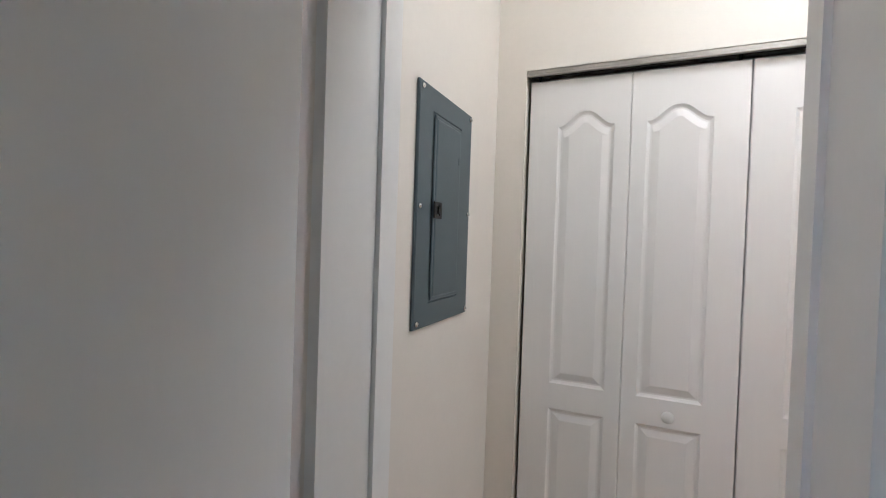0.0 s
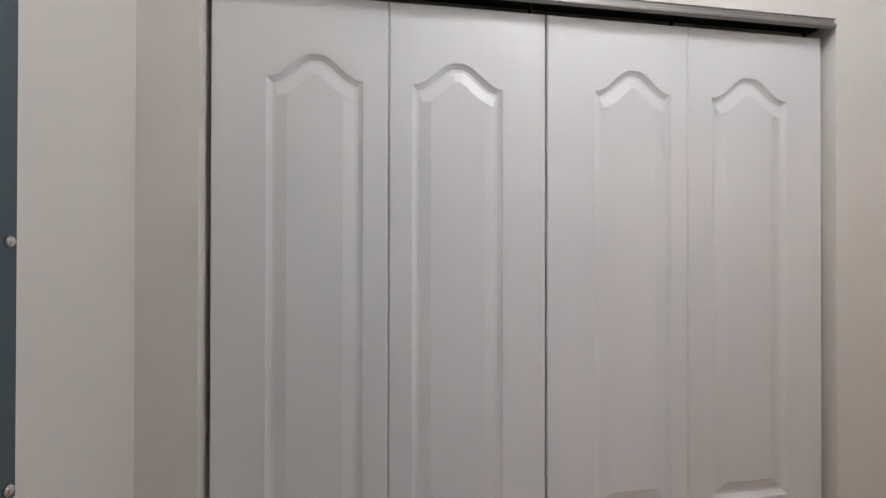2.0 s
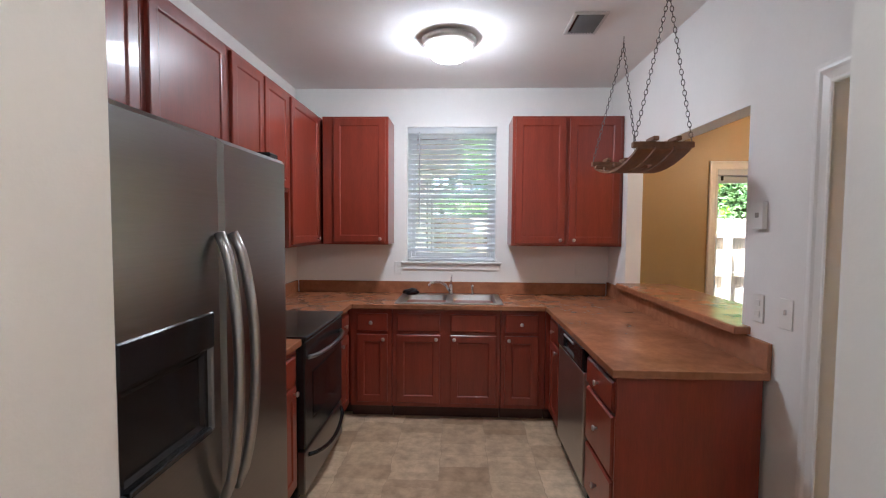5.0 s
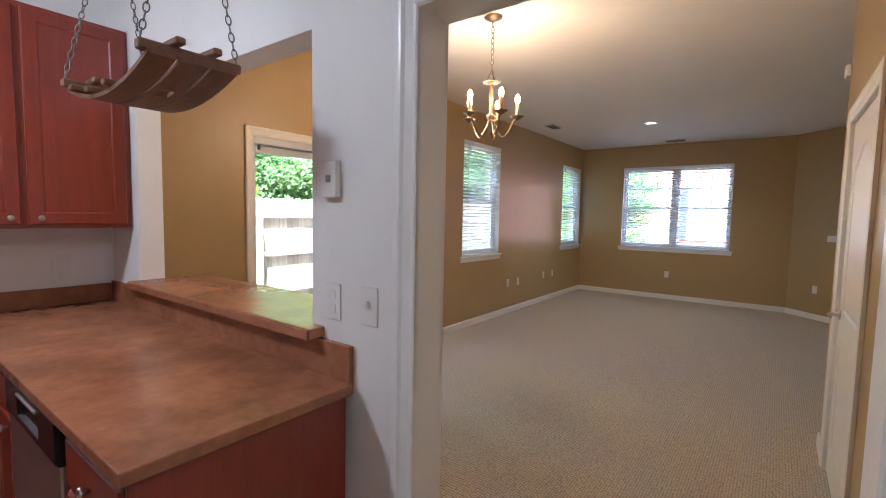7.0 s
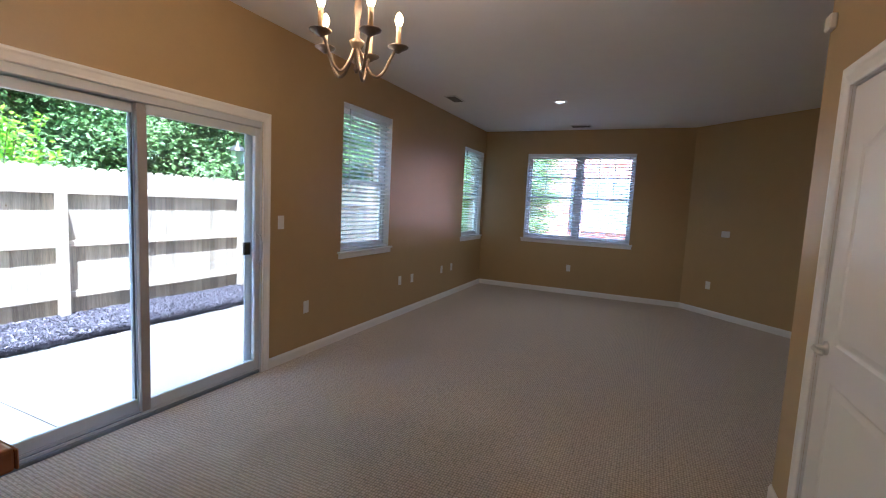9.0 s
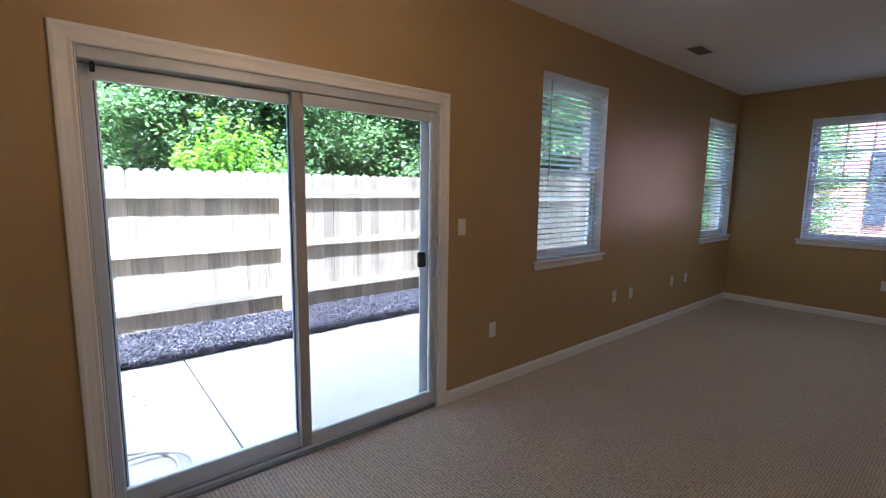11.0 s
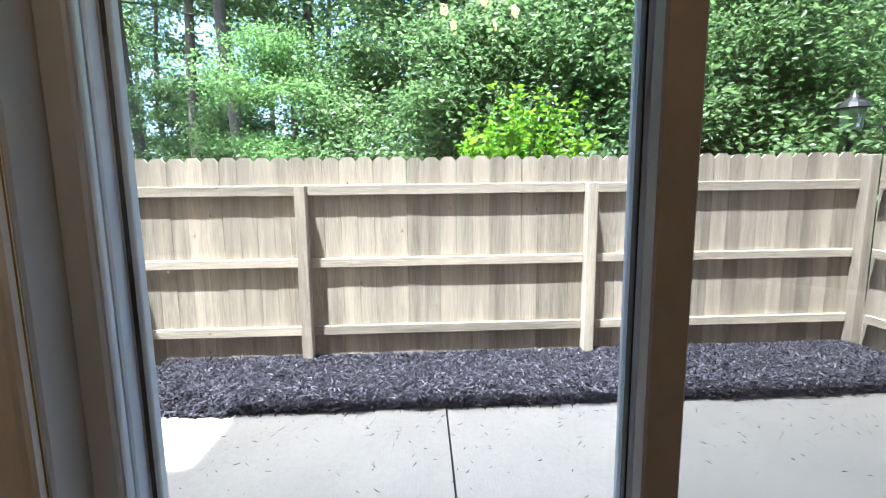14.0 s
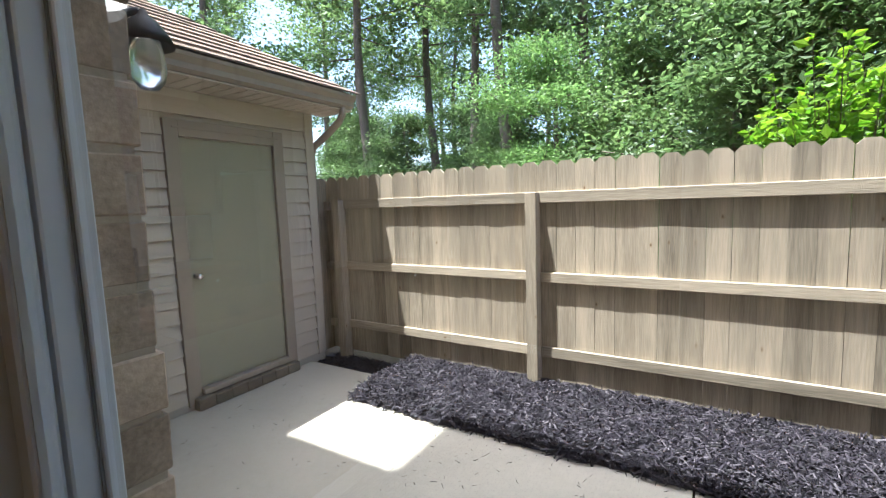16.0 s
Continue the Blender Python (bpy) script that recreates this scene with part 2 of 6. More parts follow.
def mesh_of(name, bm, *mats, smooth=False):
    me = bpy.data.meshes.new(name)
    bm.normal_update()
    bm.to_mesh(me)
    bm.free()
    for m in mats:
        me.materials.append(m)
    if smooth:
        for p in me.polygons:
            p.use_smooth = True
    return me


def structure(name, bm, *mats, label="", category=""):
    return tagged(new(name, mesh_of(name, bm, *mats)), label, category, kind="structure")


def thing(name, where, label, category, group="", kind=""):
    ob = new(name)
    ob.location, ob.empty_display_size = where, 0.1
    return tagged(ob, label, category, group, kind)


def part(name, bm, mat, parent, label="", smooth=False):
    """Links a bmesh, in world places, as one mesh object under a thing or under a part."""
    ob = new(name, mesh_of(name, bm, *(mat if isinstance(mat, tuple) else (mat,)), smooth=smooth))
    ob.parent = parent
    if parent.type == "EMPTY":
        ob.matrix_parent_inverse = parent.matrix_basis.inverted()
    return tagged(ob, label)


def revolve(profile, centre, axis="z", n=24):
    """A turned shape from (radius, along) pairs."""
    bm = bmesh.new()
    rings = []
    for r, h in profile:
        ring = []
        for i in range(n):
            a = 2 * math.pi * i / n
            c, s = r * math.cos(a), r * math.sin(a)
            p = {"z": (c, s, h), "x": (h, c, s), "y": (c, h, s)}[axis]
            ring.append(bm.verts.new(Vector(centre) + Vector(p)))
        rings.append(ring)
    for a, b in zip(rings, rings[1:]):
        for i in range(n):
            bm.faces.new((a[i], a[(i + 1) % n], b[(i + 1) % n], b[i]))
    if profile[0][0] > 1e-4:
        bm.faces.new(rings[0][::-1])
    if profile[-1][0] > 1e-4:
        bm.faces.new(rings[-1])
    bmesh.ops.remove_doubles(bm, verts=bm.verts[:], dist=1e-5)
    bmesh.ops.recalc_face_normals(bm, faces=bm.faces[:])
    return bm


def tube(points, r, n=8, closed=False):
    """A round bar along points; r is one radius or one for each point."""
    bm = bmesh.new()
    pts = [Vector(p) for p in points]
    rings = []
    side = None
    for i, p in enumerate(pts):
        a = pts[i - 1] if (i or closed) else p
        b = pts[(i + 1) % len(pts)] if (i + 1 < len(pts) or closed) else p
        t = (b - a).normalized()
        if side is None:
            side = t.orthogonal().normalized()
        side = (side - t * side.dot(t)).normalized()
        up = t.cross(side)
        rad = r[i] if isinstance(r, (list, tuple)) else r
        rings.append([bm.verts.new(p + rad * (math.cos(2 * math.pi * k / n) * side + math.sin(2 * math.pi * k / n) * up)) for k in range(n)])
    pairs = list(zip(rings, rings[1:])) + ([(rings[-1], rings[0])] if closed else [])
    for a, b in pairs:
        for k in range(n):
            bm.faces.new((a[k], a[(k + 1) % n], b[(k + 1) % n], b[k]))
    if not closed:
        bm.faces.new(rings[0][::-1])
        bm.faces.new(rings[-1])
    return bm


def wall(name, axis, a0, a1, u0, u1, z0, z1, holes, mats, label="", category="wall"):
    """A wall with thickness a0..a1 across axis, from u0 to u1 along it, and holes (u0, u1, z0, z1) that go through.
    mats: the paint of the low side, of the high side and of the reveals."""
    us = sorted({u0, u1, *(v for h in holes for v in h[:2] if u0 < v < u1)})
    zs = sorted({z0, z1, *(v for h in holes for v in h[2:] if z0 < v < z1)})
    solid = {}
    for i in range(len(us) - 1):
        for j in range(len(zs) - 1):
            um, zm = (us[i] + us[i + 1]) / 2, (zs[j] + zs[j + 1]) / 2
            solid[i, j] = not any(h[0] < um < h[1] and h[2] < zm < h[3] for h in holes)
    bm = bmesh.new()
    at = (lambda a, u, z: (a, u, z)) if axis == "x" else (lambda a, u, z: (u, a, z))

    def quad(ps, mi, out):
        f = bm.faces.new([bm.verts.new(at(*p)) for p in ps])
        f.material_index = mi
        f.normal_update()
        if f.normal.dot(Vector(at(*out))) < 0:
            f.normal_flip()

    for (i, j), full in solid.items():
        if not full:
            continue
        p, q, r, s = us[i], us[i + 1], zs[j], zs[j + 1]
        quad([(a0, p, r), (a0, q, r), (a0, q, s), (a0, p, s)], 0, (-1, 0, 0))
        quad([(a1, p, r), (a1, q, r), (a1, q, s), (a1, p, s)], 1, (1, 0, 0))
        for (di, dj), ps, out in (((-1, 0), [(a0, p, r), (a1, p, r), (a1, p, s), (a0, p, s)], (0, -1, 0)), ((1, 0), [(a0, q, r), (a1, q, r), (a1, q, s), (a0, q, s)], (0, 1, 0)),
                                  ((0, -1), [(a0, p, r), (a1, p, r), (a1, q, r), (a0, q, r)], (0, 0, -1)), ((0, 1), [(a0, p, s), (a1, p, s), (a1, q, s), (a0, q, s)], (0, 0, 1))):
            if not solid.get((i + di, j + dj), False):
                quad(ps, 2, out)
    bmesh.ops.remove_doubles(bm, verts=bm.verts[:], dist=1e-5)
    return structure(name, bm, *mats, label=label, category=category)


# ---- plan ----
XE, XO = 5.934, 6.19          # inner and outer face of the garden wall
YS, YS2 = -0.235, -0.355      # kitchen side and dining side of the wall with the serving hatch
YK = 2.60                     # wall behind the refrigerator and the range
YB = 1.585                    # wall of the closet with folding doors
YF = -8.32                    # far wall of the living room
XH = 2.386                    # living room side of the wall with the panelled door
CK, CL = 2.755, 2.83          # ceilings of the kitchen and of the living room
ZG = -0.13                    # terrace
SL_Y0, SL_Y1, SL_Z = -2.985, -1.165, 2.045   # opening of the sliding door

XM = 6.045                    # plane between the inner leaf of the garden wall and its brick face
wall("wall_east_kitchen", "x", XE, XM, -0.295, 2.72, -0.2, CK, [(0.775, 1.58, 1.205, 2.415)], (WHITE_WALL, MORTAR, WHITE_WALL), "white painted kitchen wall with one window")
wall("wall_east_living", "x", XE, XM, -8.44, -0.295, -0.2, CL, [(SL_Y0, SL_Y1, -0.01, SL_Z), (-4.955, -4.02, 0.93, 2.43), (-8.215, -7.29, 0.93, 2.43)], (TAN_WALL, MORTAR, TRIM), "tan painted living room wall with sliding door and two windows")
wall("wall_garden_face", "x", XM, XO - 0.012, -8.44, 2.72, -0.2, 3.0, [(-3.062, -1.163, -0.21, SL_Z + 0.03), (-4.955, -4.02, 0.93, 2.43), (-8.215, -7.29, 0.93, 2.43), (0.775, 1.58, 1.205, 2.415)], (MORTAR, MORTAR, MORTAR), "brown brick garden wall of the house")
wall("wall_kitchen_north", "y", YK, YK + 0.12, 2.34, XE, -0.02, CK, [], (WHITE_WALL, WHITE_WALL, WHITE_WALL), "white painted kitchen wall behind the range")
wall("wall_kitchen_south", "y", YS2, YS, XH - 0.12, XE, -0.02, CL, [(2.52, 3.535, -0.03, 2.045), (4.0, 5.515, 1.035, 2.09)], (TAN_WALL, WHITE_WALL, WHITE_WALL), "painted wall with a cased opening and a serving hatch")
wall("wall_living_south", "y", YF - 0.12, YF, 2.5, XE, -0.02, CL, [(3.34, 5.13, 0.94, 2.43)], (TAN_WALL, TAN_WALL, TRIM), "tan painted living room wall with a double window")
wall("wall_hall_door", "x", XH - 0.12, XH, -3.05, YS2, -0.02, CL, [(-2.67, -1.76, -0.03, 2.03)], (TAN_WALL, TAN_WALL, TRIM), "tan painted wall with a white panelled door")
wall("wall_hall_return", "x", XH - 0.12, XH, YS2, 0.65, -0.02, CL, [], (WHITE_WALL, WHITE_WALL, WHITE_WALL), "white painted wall beside the cased opening")
wall("wall_closet_front", "y", YB, YB + 0.11, 0.66, 2.465, -0.02, CK, [(0.785, 2.205, -0.03, 2.0325)], (CREAM_WALL, CREAM_WALL, CREAM_WALL), "cream painted wall around a closet with folding doors")
wall("wall_closet_side", "x", 2.355, 2.465, YB + 0.11, YK, -0.02, CK, [], (CREAM_WALL, WHITE_WALL, CREAM_WALL), "white painted closet side wall beside the refrigerator")
wall("wall_closet_back", "y", YK, YK + 0.12, 0.56, 2.34, -0.02, CK, [], (CREAM_WALL, CREAM_WALL, CREAM_WALL), "closet back wall")
wall("wall_panel", "x", 0.56, 0.675, 0.55, YK, -0.02, CK, [], (CREAM_WALL, CREAM_WALL, CREAM_WALL), "cream painted wall with the breaker panel")
wall("wall_entry", "y", 0.457, 0.65, 0.56, XH - 0.12, -0.02, CK, [(0.757, 1.40, -0.03, 2.05)], (CREAM_WALL, CREAM_WALL, TRIM), "cream painted wall with a narrow doorway")
wall("wall_room_west", "x", -0.6, -0.48, -2.4, 0.457, -0.02, CK, [], (CREAM_WALL, CREAM_WALL, CREAM_WALL), "plain wall of the entry room")
wall("wall_room_south", "y", -2.4, -2.28, -0.48, XH - 0.12, -0.02, CK, [(0.0, 0.9, 0.9, 2.1)], (CREAM_WALL, CREAM_WALL, CREAM_WALL), "plain wall of the entry room")
wall("wall_room_north", "y", 0.457, 0.65, -0.6, 0.56, -0.02, CK, [], (CREAM_WALL, CREAM_WALL, CREAM_WALL), "plain wall of the entry room")
wall("wall_living_return", "y", -3.05, -2.93, 0.2, XH - 0.12, -0.02, CL, [], (TAN_WALL, TAN_WALL, TAN_WALL), "tan painted wall of the living room")
wall("wall_living_west", "x", 0.2, 0.32, -6.5, -3.05, -0.02, CL, [], (TAN_WALL, TAN_WALL, TAN_WALL), "tan painted wall of the living room")
bm = bmesh.new()
box(bm, 0, 3.0, 0, 0.12, -0.02, CL)
bm.transform(pose(2.52, YF, 0, 0, 0, 180 - 45))
structure("wall_diagonal", bm, TAN_WALL, label="tan painted slanting wall of the living room", category="wall")

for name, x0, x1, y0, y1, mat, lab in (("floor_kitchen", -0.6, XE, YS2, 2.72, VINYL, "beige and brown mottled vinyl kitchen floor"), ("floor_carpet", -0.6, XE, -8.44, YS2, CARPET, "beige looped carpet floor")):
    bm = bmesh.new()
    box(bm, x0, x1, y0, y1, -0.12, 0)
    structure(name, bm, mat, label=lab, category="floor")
for name, x0, x1, y0, y1, z in (("ceiling_kitchen", -0.6, XE, YS, 2.72, CK), ("ceiling_living", -0.6, XE, -8.44, YS, CL)):
    bm = bmesh.new()
    box(bm, x0, x1, y0, y1, z, z + 0.12)
    structure(name, bm, CEILING, label="white painted ceiling", category="ceiling")

# ---- shapes used by many things ----
FACE = {"-x": lambda f: (lambda u, d, z: (f - d, u, z)), "+x": lambda f: (lambda u, d, z: (f + d, u, z)),
        "-y": lambda f: (lambda u, d, z: (u, f - d, z)), "+y": lambda f: (lambda u, d, z: (u, f + d, z))}


def outline(u0, u1, z0, z1, arch=0.0):
    """The edge of a panel, counter-clockwise, with an ogee crest of that height on top."""
    pts = [(u0, z0), (u1, z0), (u1, z1)]
    if arch:
        n = 16
        for i in range(1, n):
            s = i / n
            k = min(1.0, max(0.0, (0.5 - abs(s - 0.5)) / 0.42 - 0.08))
            pts.append((u1 + (u0 - u1) * s, z1 + arch * (k * k * (3 - 2 * k))))
    return pts + [(u0, z1)]


def inset(pts, d):
    out = []
    for i, p in enumerate(pts):
        a, b = Vector(pts[i - 1]), Vector(pts[(i + 1) % len(pts)])
        p = Vector(p)
        e, g = (p - a).normalized(), (b - p).normalized()
        n1, n2 = Vector((-e.y, e.x)), Vector((-g.y, g.x))
        m = (n1 + n2).normalized()
        out.append(tuple(p + m * (d / max(0.35, m.dot(n1)))))
    return out


def slab(u0, u1, z0, z1, thick, panels, at, rings, edge=0.003):
    """A door or drawer front, facing d > 0, with moulded panels: rings of (inset, depth) from each outline to its field."""
    bm = bmesh.new()

    def loop(pts, d):
        return [bm.verts.new(at(u, d, z)) for u, z in pts]

    def bridge(a, b):
        for i in range(len(a)):
            bm.faces.new((a[i], a[(i + 1) % len(a)], b[(i + 1) % len(a)], b[i]))

    rim = outline(u0, u1, z0, z1)
    back, side, front = loop(rim, -thick), loop(rim, -edge), loop(inset(rim, edge), 0)
    bm.faces.new(back)
    bridge(back, side)
    bridge(side, front)
    nets = [front]
    for p in panels:
        base = outline(*p)
        last = loop(base, 0)
        nets.append(last)
        for off, depth in rings:
            cur = loop(inset(base, off), depth)
            bridge(last, cur)
            last = cur
        bm.faces.new(last)
    if panels:
        edges = []
        for net in nets:
            for i in range(len(net)):
                edges.append(bm.edges.get((net[i], net[(i + 1) % len(net)])) or bm.edges.new((net[i], net[(i + 1) % len(net)])))
        bmesh.ops.triangle_fill(bm, edges=edges, use_beauty=True)
    else:
        bm.faces.new(front)
    bmesh.ops.recalc_face_normals(bm, faces=bm.faces[:])
    return bm


MOULD = [(0.005, -0.004), (0.011, -0.007), (0.017, -0.007), (0.040, -0.001)]
SHAKER = [(0.004, -0.001), (0.010, -0.007)]


def turned(profile, at, u, z, n=16):
    """A turned knob that stands out of a front: (radius, out) pairs."""
    bm = revolve(profile, (0, 0, 0), "z", n)
    for v in bm.verts:
        v.co = Vector(at(u + v.co.x, v.co.z, z + v.co.y))
    bmesh.ops.recalc_face_normals(bm, faces=bm.faces[:])
    return bm


def bar(at, u0, u1, d0, d1, z0, z1, r=0.003):
    p, q = Vector(at(u0, d0, z0)), Vector(at(u1, d1, z1))
    lo, hi = [min(a, b) for a, b in zip(p, q)], [max(a, b) for a, b in zip(p, q)]
    return soft_box(lo[0], hi[0], lo[1], hi[1], lo[2], hi[2], r, 1) if r else plain(lo, hi)


def plain(lo, hi):
    bm = bmesh.new()
    box(bm, lo[0], hi[0], lo[1], hi[1], lo[2], hi[2])
    return bm


def casing(name, facing, face, u0, u1, z1, width=0.07, floor=0.0, label="white painted door casing"):
    """A moulded casing round an opening u0..u1, up to z1: three lengths with mitred corners."""
    at = FACE[facing](face)
    prof = [(0.0, 0.0), (0.0, 0.010), (0.006, 0.013), (0.018, 0.010), (0.045, 0.014), (0.056, 0.019), (0.066, 0.019), (width, 0.015), (width, 0.0)]
    bm = bmesh.new()
    runs = [((u0, floor), (-1, 0)), ((u0, z1), (-1, 1)), ((u1, z1), (1, 1)), ((u1, floor), (1, 0))]
    rings = [[bm.verts.new(at(u + sx * w, 0.001 + d, z + sz * w)) for w, d in prof] for (u, z), (sx, sz) in runs]
    for a, b in zip(rings, rings[1:]):
        for i in range(len(prof) - 1):
            bm.faces.new((a[i], a[i + 1], b[i + 1], b[i]))
    bmesh.ops.recalc_face_normals(bm, faces=bm.faces[:])
    return structure(name, bm, TRIM, label=label, category="casing")


def baseboard(name, p, q, side, h=0.085):
    """A skirting from p to q whose moulded face looks to side."""
    p, q, n = Vector((*p, 0)), Vector((*q, 0)), Vector((*side, 0)).normalized()
    prof = [(0.0, 0.0), (0.014, 0.0), (0.014, h - 0.02), (0.010, h - 0.010), (0.006, h), (0.0, h)]
    bm = bmesh.new()
    a, b = ([bm.verts.new(e + n * (d + 0.001) + Vector((0, 0, z))) for d, z in prof] for e in (p, q))
    for i in range(len(prof)):
        j = (i + 1) % len(prof)
        bm.faces.new((a[i], a[j], b[j], b[i]))
    bm.faces.new(a)
    bm.faces.new(b)
    bmesh.ops.recalc_face_normals(bm, faces=bm.faces[:])
    return structure(name, bm, TRIM, label="white painted baseboard", category="baseboard")


# ---- hall: folding closet doors, breaker panel, doorway ----
DARK = material("dark_metal", (0.03, 0.028, 0.026), 0.5, 0.6, var=0.2)
TRACKGREY = material("grey_track_metal", (0.36, 0.34, 0.31), 0.45, 0.6, var=0.1)
leaf_at = FACE["-y"](1.612)
for (x0, x1, p0, p1, knob), lab in zip(((0.797, 1.1448, 0.901, 1.093, None), (1.1462, 1.489, 1.195, 1.392, 1.293), (1.493, 1.8346, 1.605, 1.793, 1.695), (1.8352, 2.196, 1.896, 2.098, None)),
                                       ("outer", "inner", "inner", "outer")):
    d = thing("folding_door_leaf", ((x0 + x1) / 2, 1.61, 0.02), "white moulded folding closet door leaf with arched panel" + (" and round knob" if knob else ""), "door", "folding doors of the closet")
    part("leaf", slab(x0, x1, 0.015, 1.998, 0.034, [(p0, p1, 0.893, 1.826 if x0 < 1.4 else 1.836, 0.05), (p0, p1, 0.20, 0.80, 0.0)], leaf_at, MOULD), DOORPAINT, d)
    if knob:
        part("knob", turned([(0.011, 0.0), (0.010, 0.008), (0.009, 0.014), (0.017, 0.020), (0.020, 0.028), (0.016, 0.036), (0.006, 0.039), (0.0, 0.0395)], leaf_at, knob, 0.845), PLASTIC, d, "round white knob", True)
    pv = x0 + 0.03 if lab == "outer" and x0 < 1 else x1 - 0.03
    part("pivot", revolve([(0.005, 1.9985), (0.005, 2.0225)], (pv, 1.628, 0), n=8), DARK, d)
track = thing("closet_track", (1.49, 1.63, 2.05), "dark steel sliding track above folding closet doors", "track")
part("rail", bar(leaf_at, 0.79, 2.20, -0.034, -0.004, 2.0225, 2.0322, 0.002), DARK, track)
part("track_lip", bar(leaf_at, 0.788, 2.202, 0.0205, 0.0345, 2.0075, 2.0172, 0.002), TRACKGREY, track, "grey metal lip")
bm = bmesh.new()
box(bm, 0.786, 2.204, 1.588, 1.606, 2.0176, 2.0322)
structure("closet_head_trim", bm, TRACKGREY, label="grey metal head trim of the closet opening", category="trim")

PY0, PY1, PZ0, PZ1 = 0.925, 1.29, 1.175, 1.795
bp = thing("breaker_panel", (0.676, (PY0 + PY1) / 2, PZ0), "dark grey steel breaker panel with screws and latch", "panel")
pat = FACE["+x"](0.686)
cover = part("cover", slab(PY0, PY1, PZ0, PZ1, 0.009, [(1.005, 1.205, 1.235, 1.735, 0)], pat, [(0.002, -0.003), (0.006, -0.003)], 0.002), PANELGREY, bp)
dr = part("door", slab(1.012, 1.198, 1.242, 1.728, 0.004, [(1.02, 1.19, 1.25, 1.72, 0)], FACE["+x"](0.690), [(0.003, 0.002), (0.008, 0.0025)], 0.002), PANELGREY, bp)
lt = part("latch", slab(1.010, 1.056, 1.458, 1.502, 0.004, [(1.026, 1.044, 1.466, 1.494, 0)], FACE["+x"](0.696), [(0.001, -0.004), (0.002, -0.005)], 0.001), DARK, bp, "dark sliding latch")
part("latch_slide", bar(FACE["+x"](0.692), 1.030, 1.040, 0.0, 0.007, 1.470, 1.490, 0.001), BLACK, bp)
part("label", bar(FACE["+x"](0.692), 1.172, 1.182, 0.0, 0.0015, 1.622, 1.642, 0.0), PANELGREY, bp)
for y in (0.94, 1.275):
    for z in (1.19, 1.485, 1.78):
        part("screw", turned([(0.007, 0.0), (0.007, 0.003), (0.004, 0.006), (0.0, 0.006)], pat, y, z, 10), CHROME, bp, "steel screw", True)

# doorway that the walk comes from: lining, stop, casing, the open door
for x, s in ((0.757, 1), (1.40, -1)):
    bm = bmesh.new()
    box(bm, x, x + s * 0.019, 0.457, 0.66, 0, 2.031) if s > 0 else box(bm, x - 0.019, x, 0.457, 0.66, 0, 2.031)
    structure("jamb", bm, TRIM, label="white painted door jamb", category="jamb")
    bm = bmesh.new()
    a, b = sorted((x + s * 0.019, x + s * 0.028))
    box(bm, a, b, 0.598, 0.654, 0, 2.031)
    structure("door_stop", bm, TRIM, label="white painted door stop strip", category="trim")
bm = bmesh.new()
box(bm, 0.757, 1.40, 0.457, 0.66, 2.031, 2.05)
structure("jamb_head", bm, TRIM, label="white painted door head", category="jamb")
casing("casing_hall", "+y", 0.65, 0.762, 1.395, 2.045)
casing("casing_room", "-y", 0.457, 0.70, 1.395, 2.045)
ed = thing("room_door", (0.757, 0.40, 0.0), "white painted door standing open against the wall", "door")
part("leaf", slab(-0.205, 0.421, 0.012, 2.02, 0.034, [], FACE["+x"](0.776), MOULD, 0.014), DOORPAINT, ed)

# ---- kitchen: cabinets ----
NICKEL = material("satin_nickel", (0.62, 0.60, 0.57), 0.28, 1.0, var=0.04)
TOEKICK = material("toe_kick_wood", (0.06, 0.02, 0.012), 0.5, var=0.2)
KNOB = [(0.006, 0.0), (0.006, 0.010), (0.013, 0.016), (0.015, 0.021), (0.011, 0.026), (0.0, 0.027)]


def cabinet(facing, face, u0, u1, z0, z1, depth, fronts, label, group, toe=False):
    """A cabinet unit: body, fronts (kind, u0, u1, z0, z1, knob) proud of it, and a knob on each."""
    at = FACE[facing](face)
    mid = at((u0 + u1) / 2, -depth / 2, z0)
    c = thing("base_cabinet" if toe else "wall_cabinet", mid, label, "cabinet", group)
    part("body", bar(at, u0 + 0.0005, u1 - 0.0005, -depth, -0.019, z0 + (0.1 if toe else 0), z1, 0.002), CHERRY, c)
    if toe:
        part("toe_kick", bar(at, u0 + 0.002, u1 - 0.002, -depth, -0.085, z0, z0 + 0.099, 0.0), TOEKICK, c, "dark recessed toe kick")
    for kind, a, b, p, q, knob in fronts:
        w = 0.052 if min(b - a, q - p) > 0.2 else 0.03
        f = part(kind, slab(a, b, p, q, 0.0185, [(a + w, b - w, p + w, q - w, 0)] if kind == "door" else [], at, SHAKER, 0.004 if kind == "door" else 0.008), CHERRY, c)
        if knob:
            part("knob", turned(KNOB, at, *knob), NICKEL, f, "satin nickel knob", True)
    return c


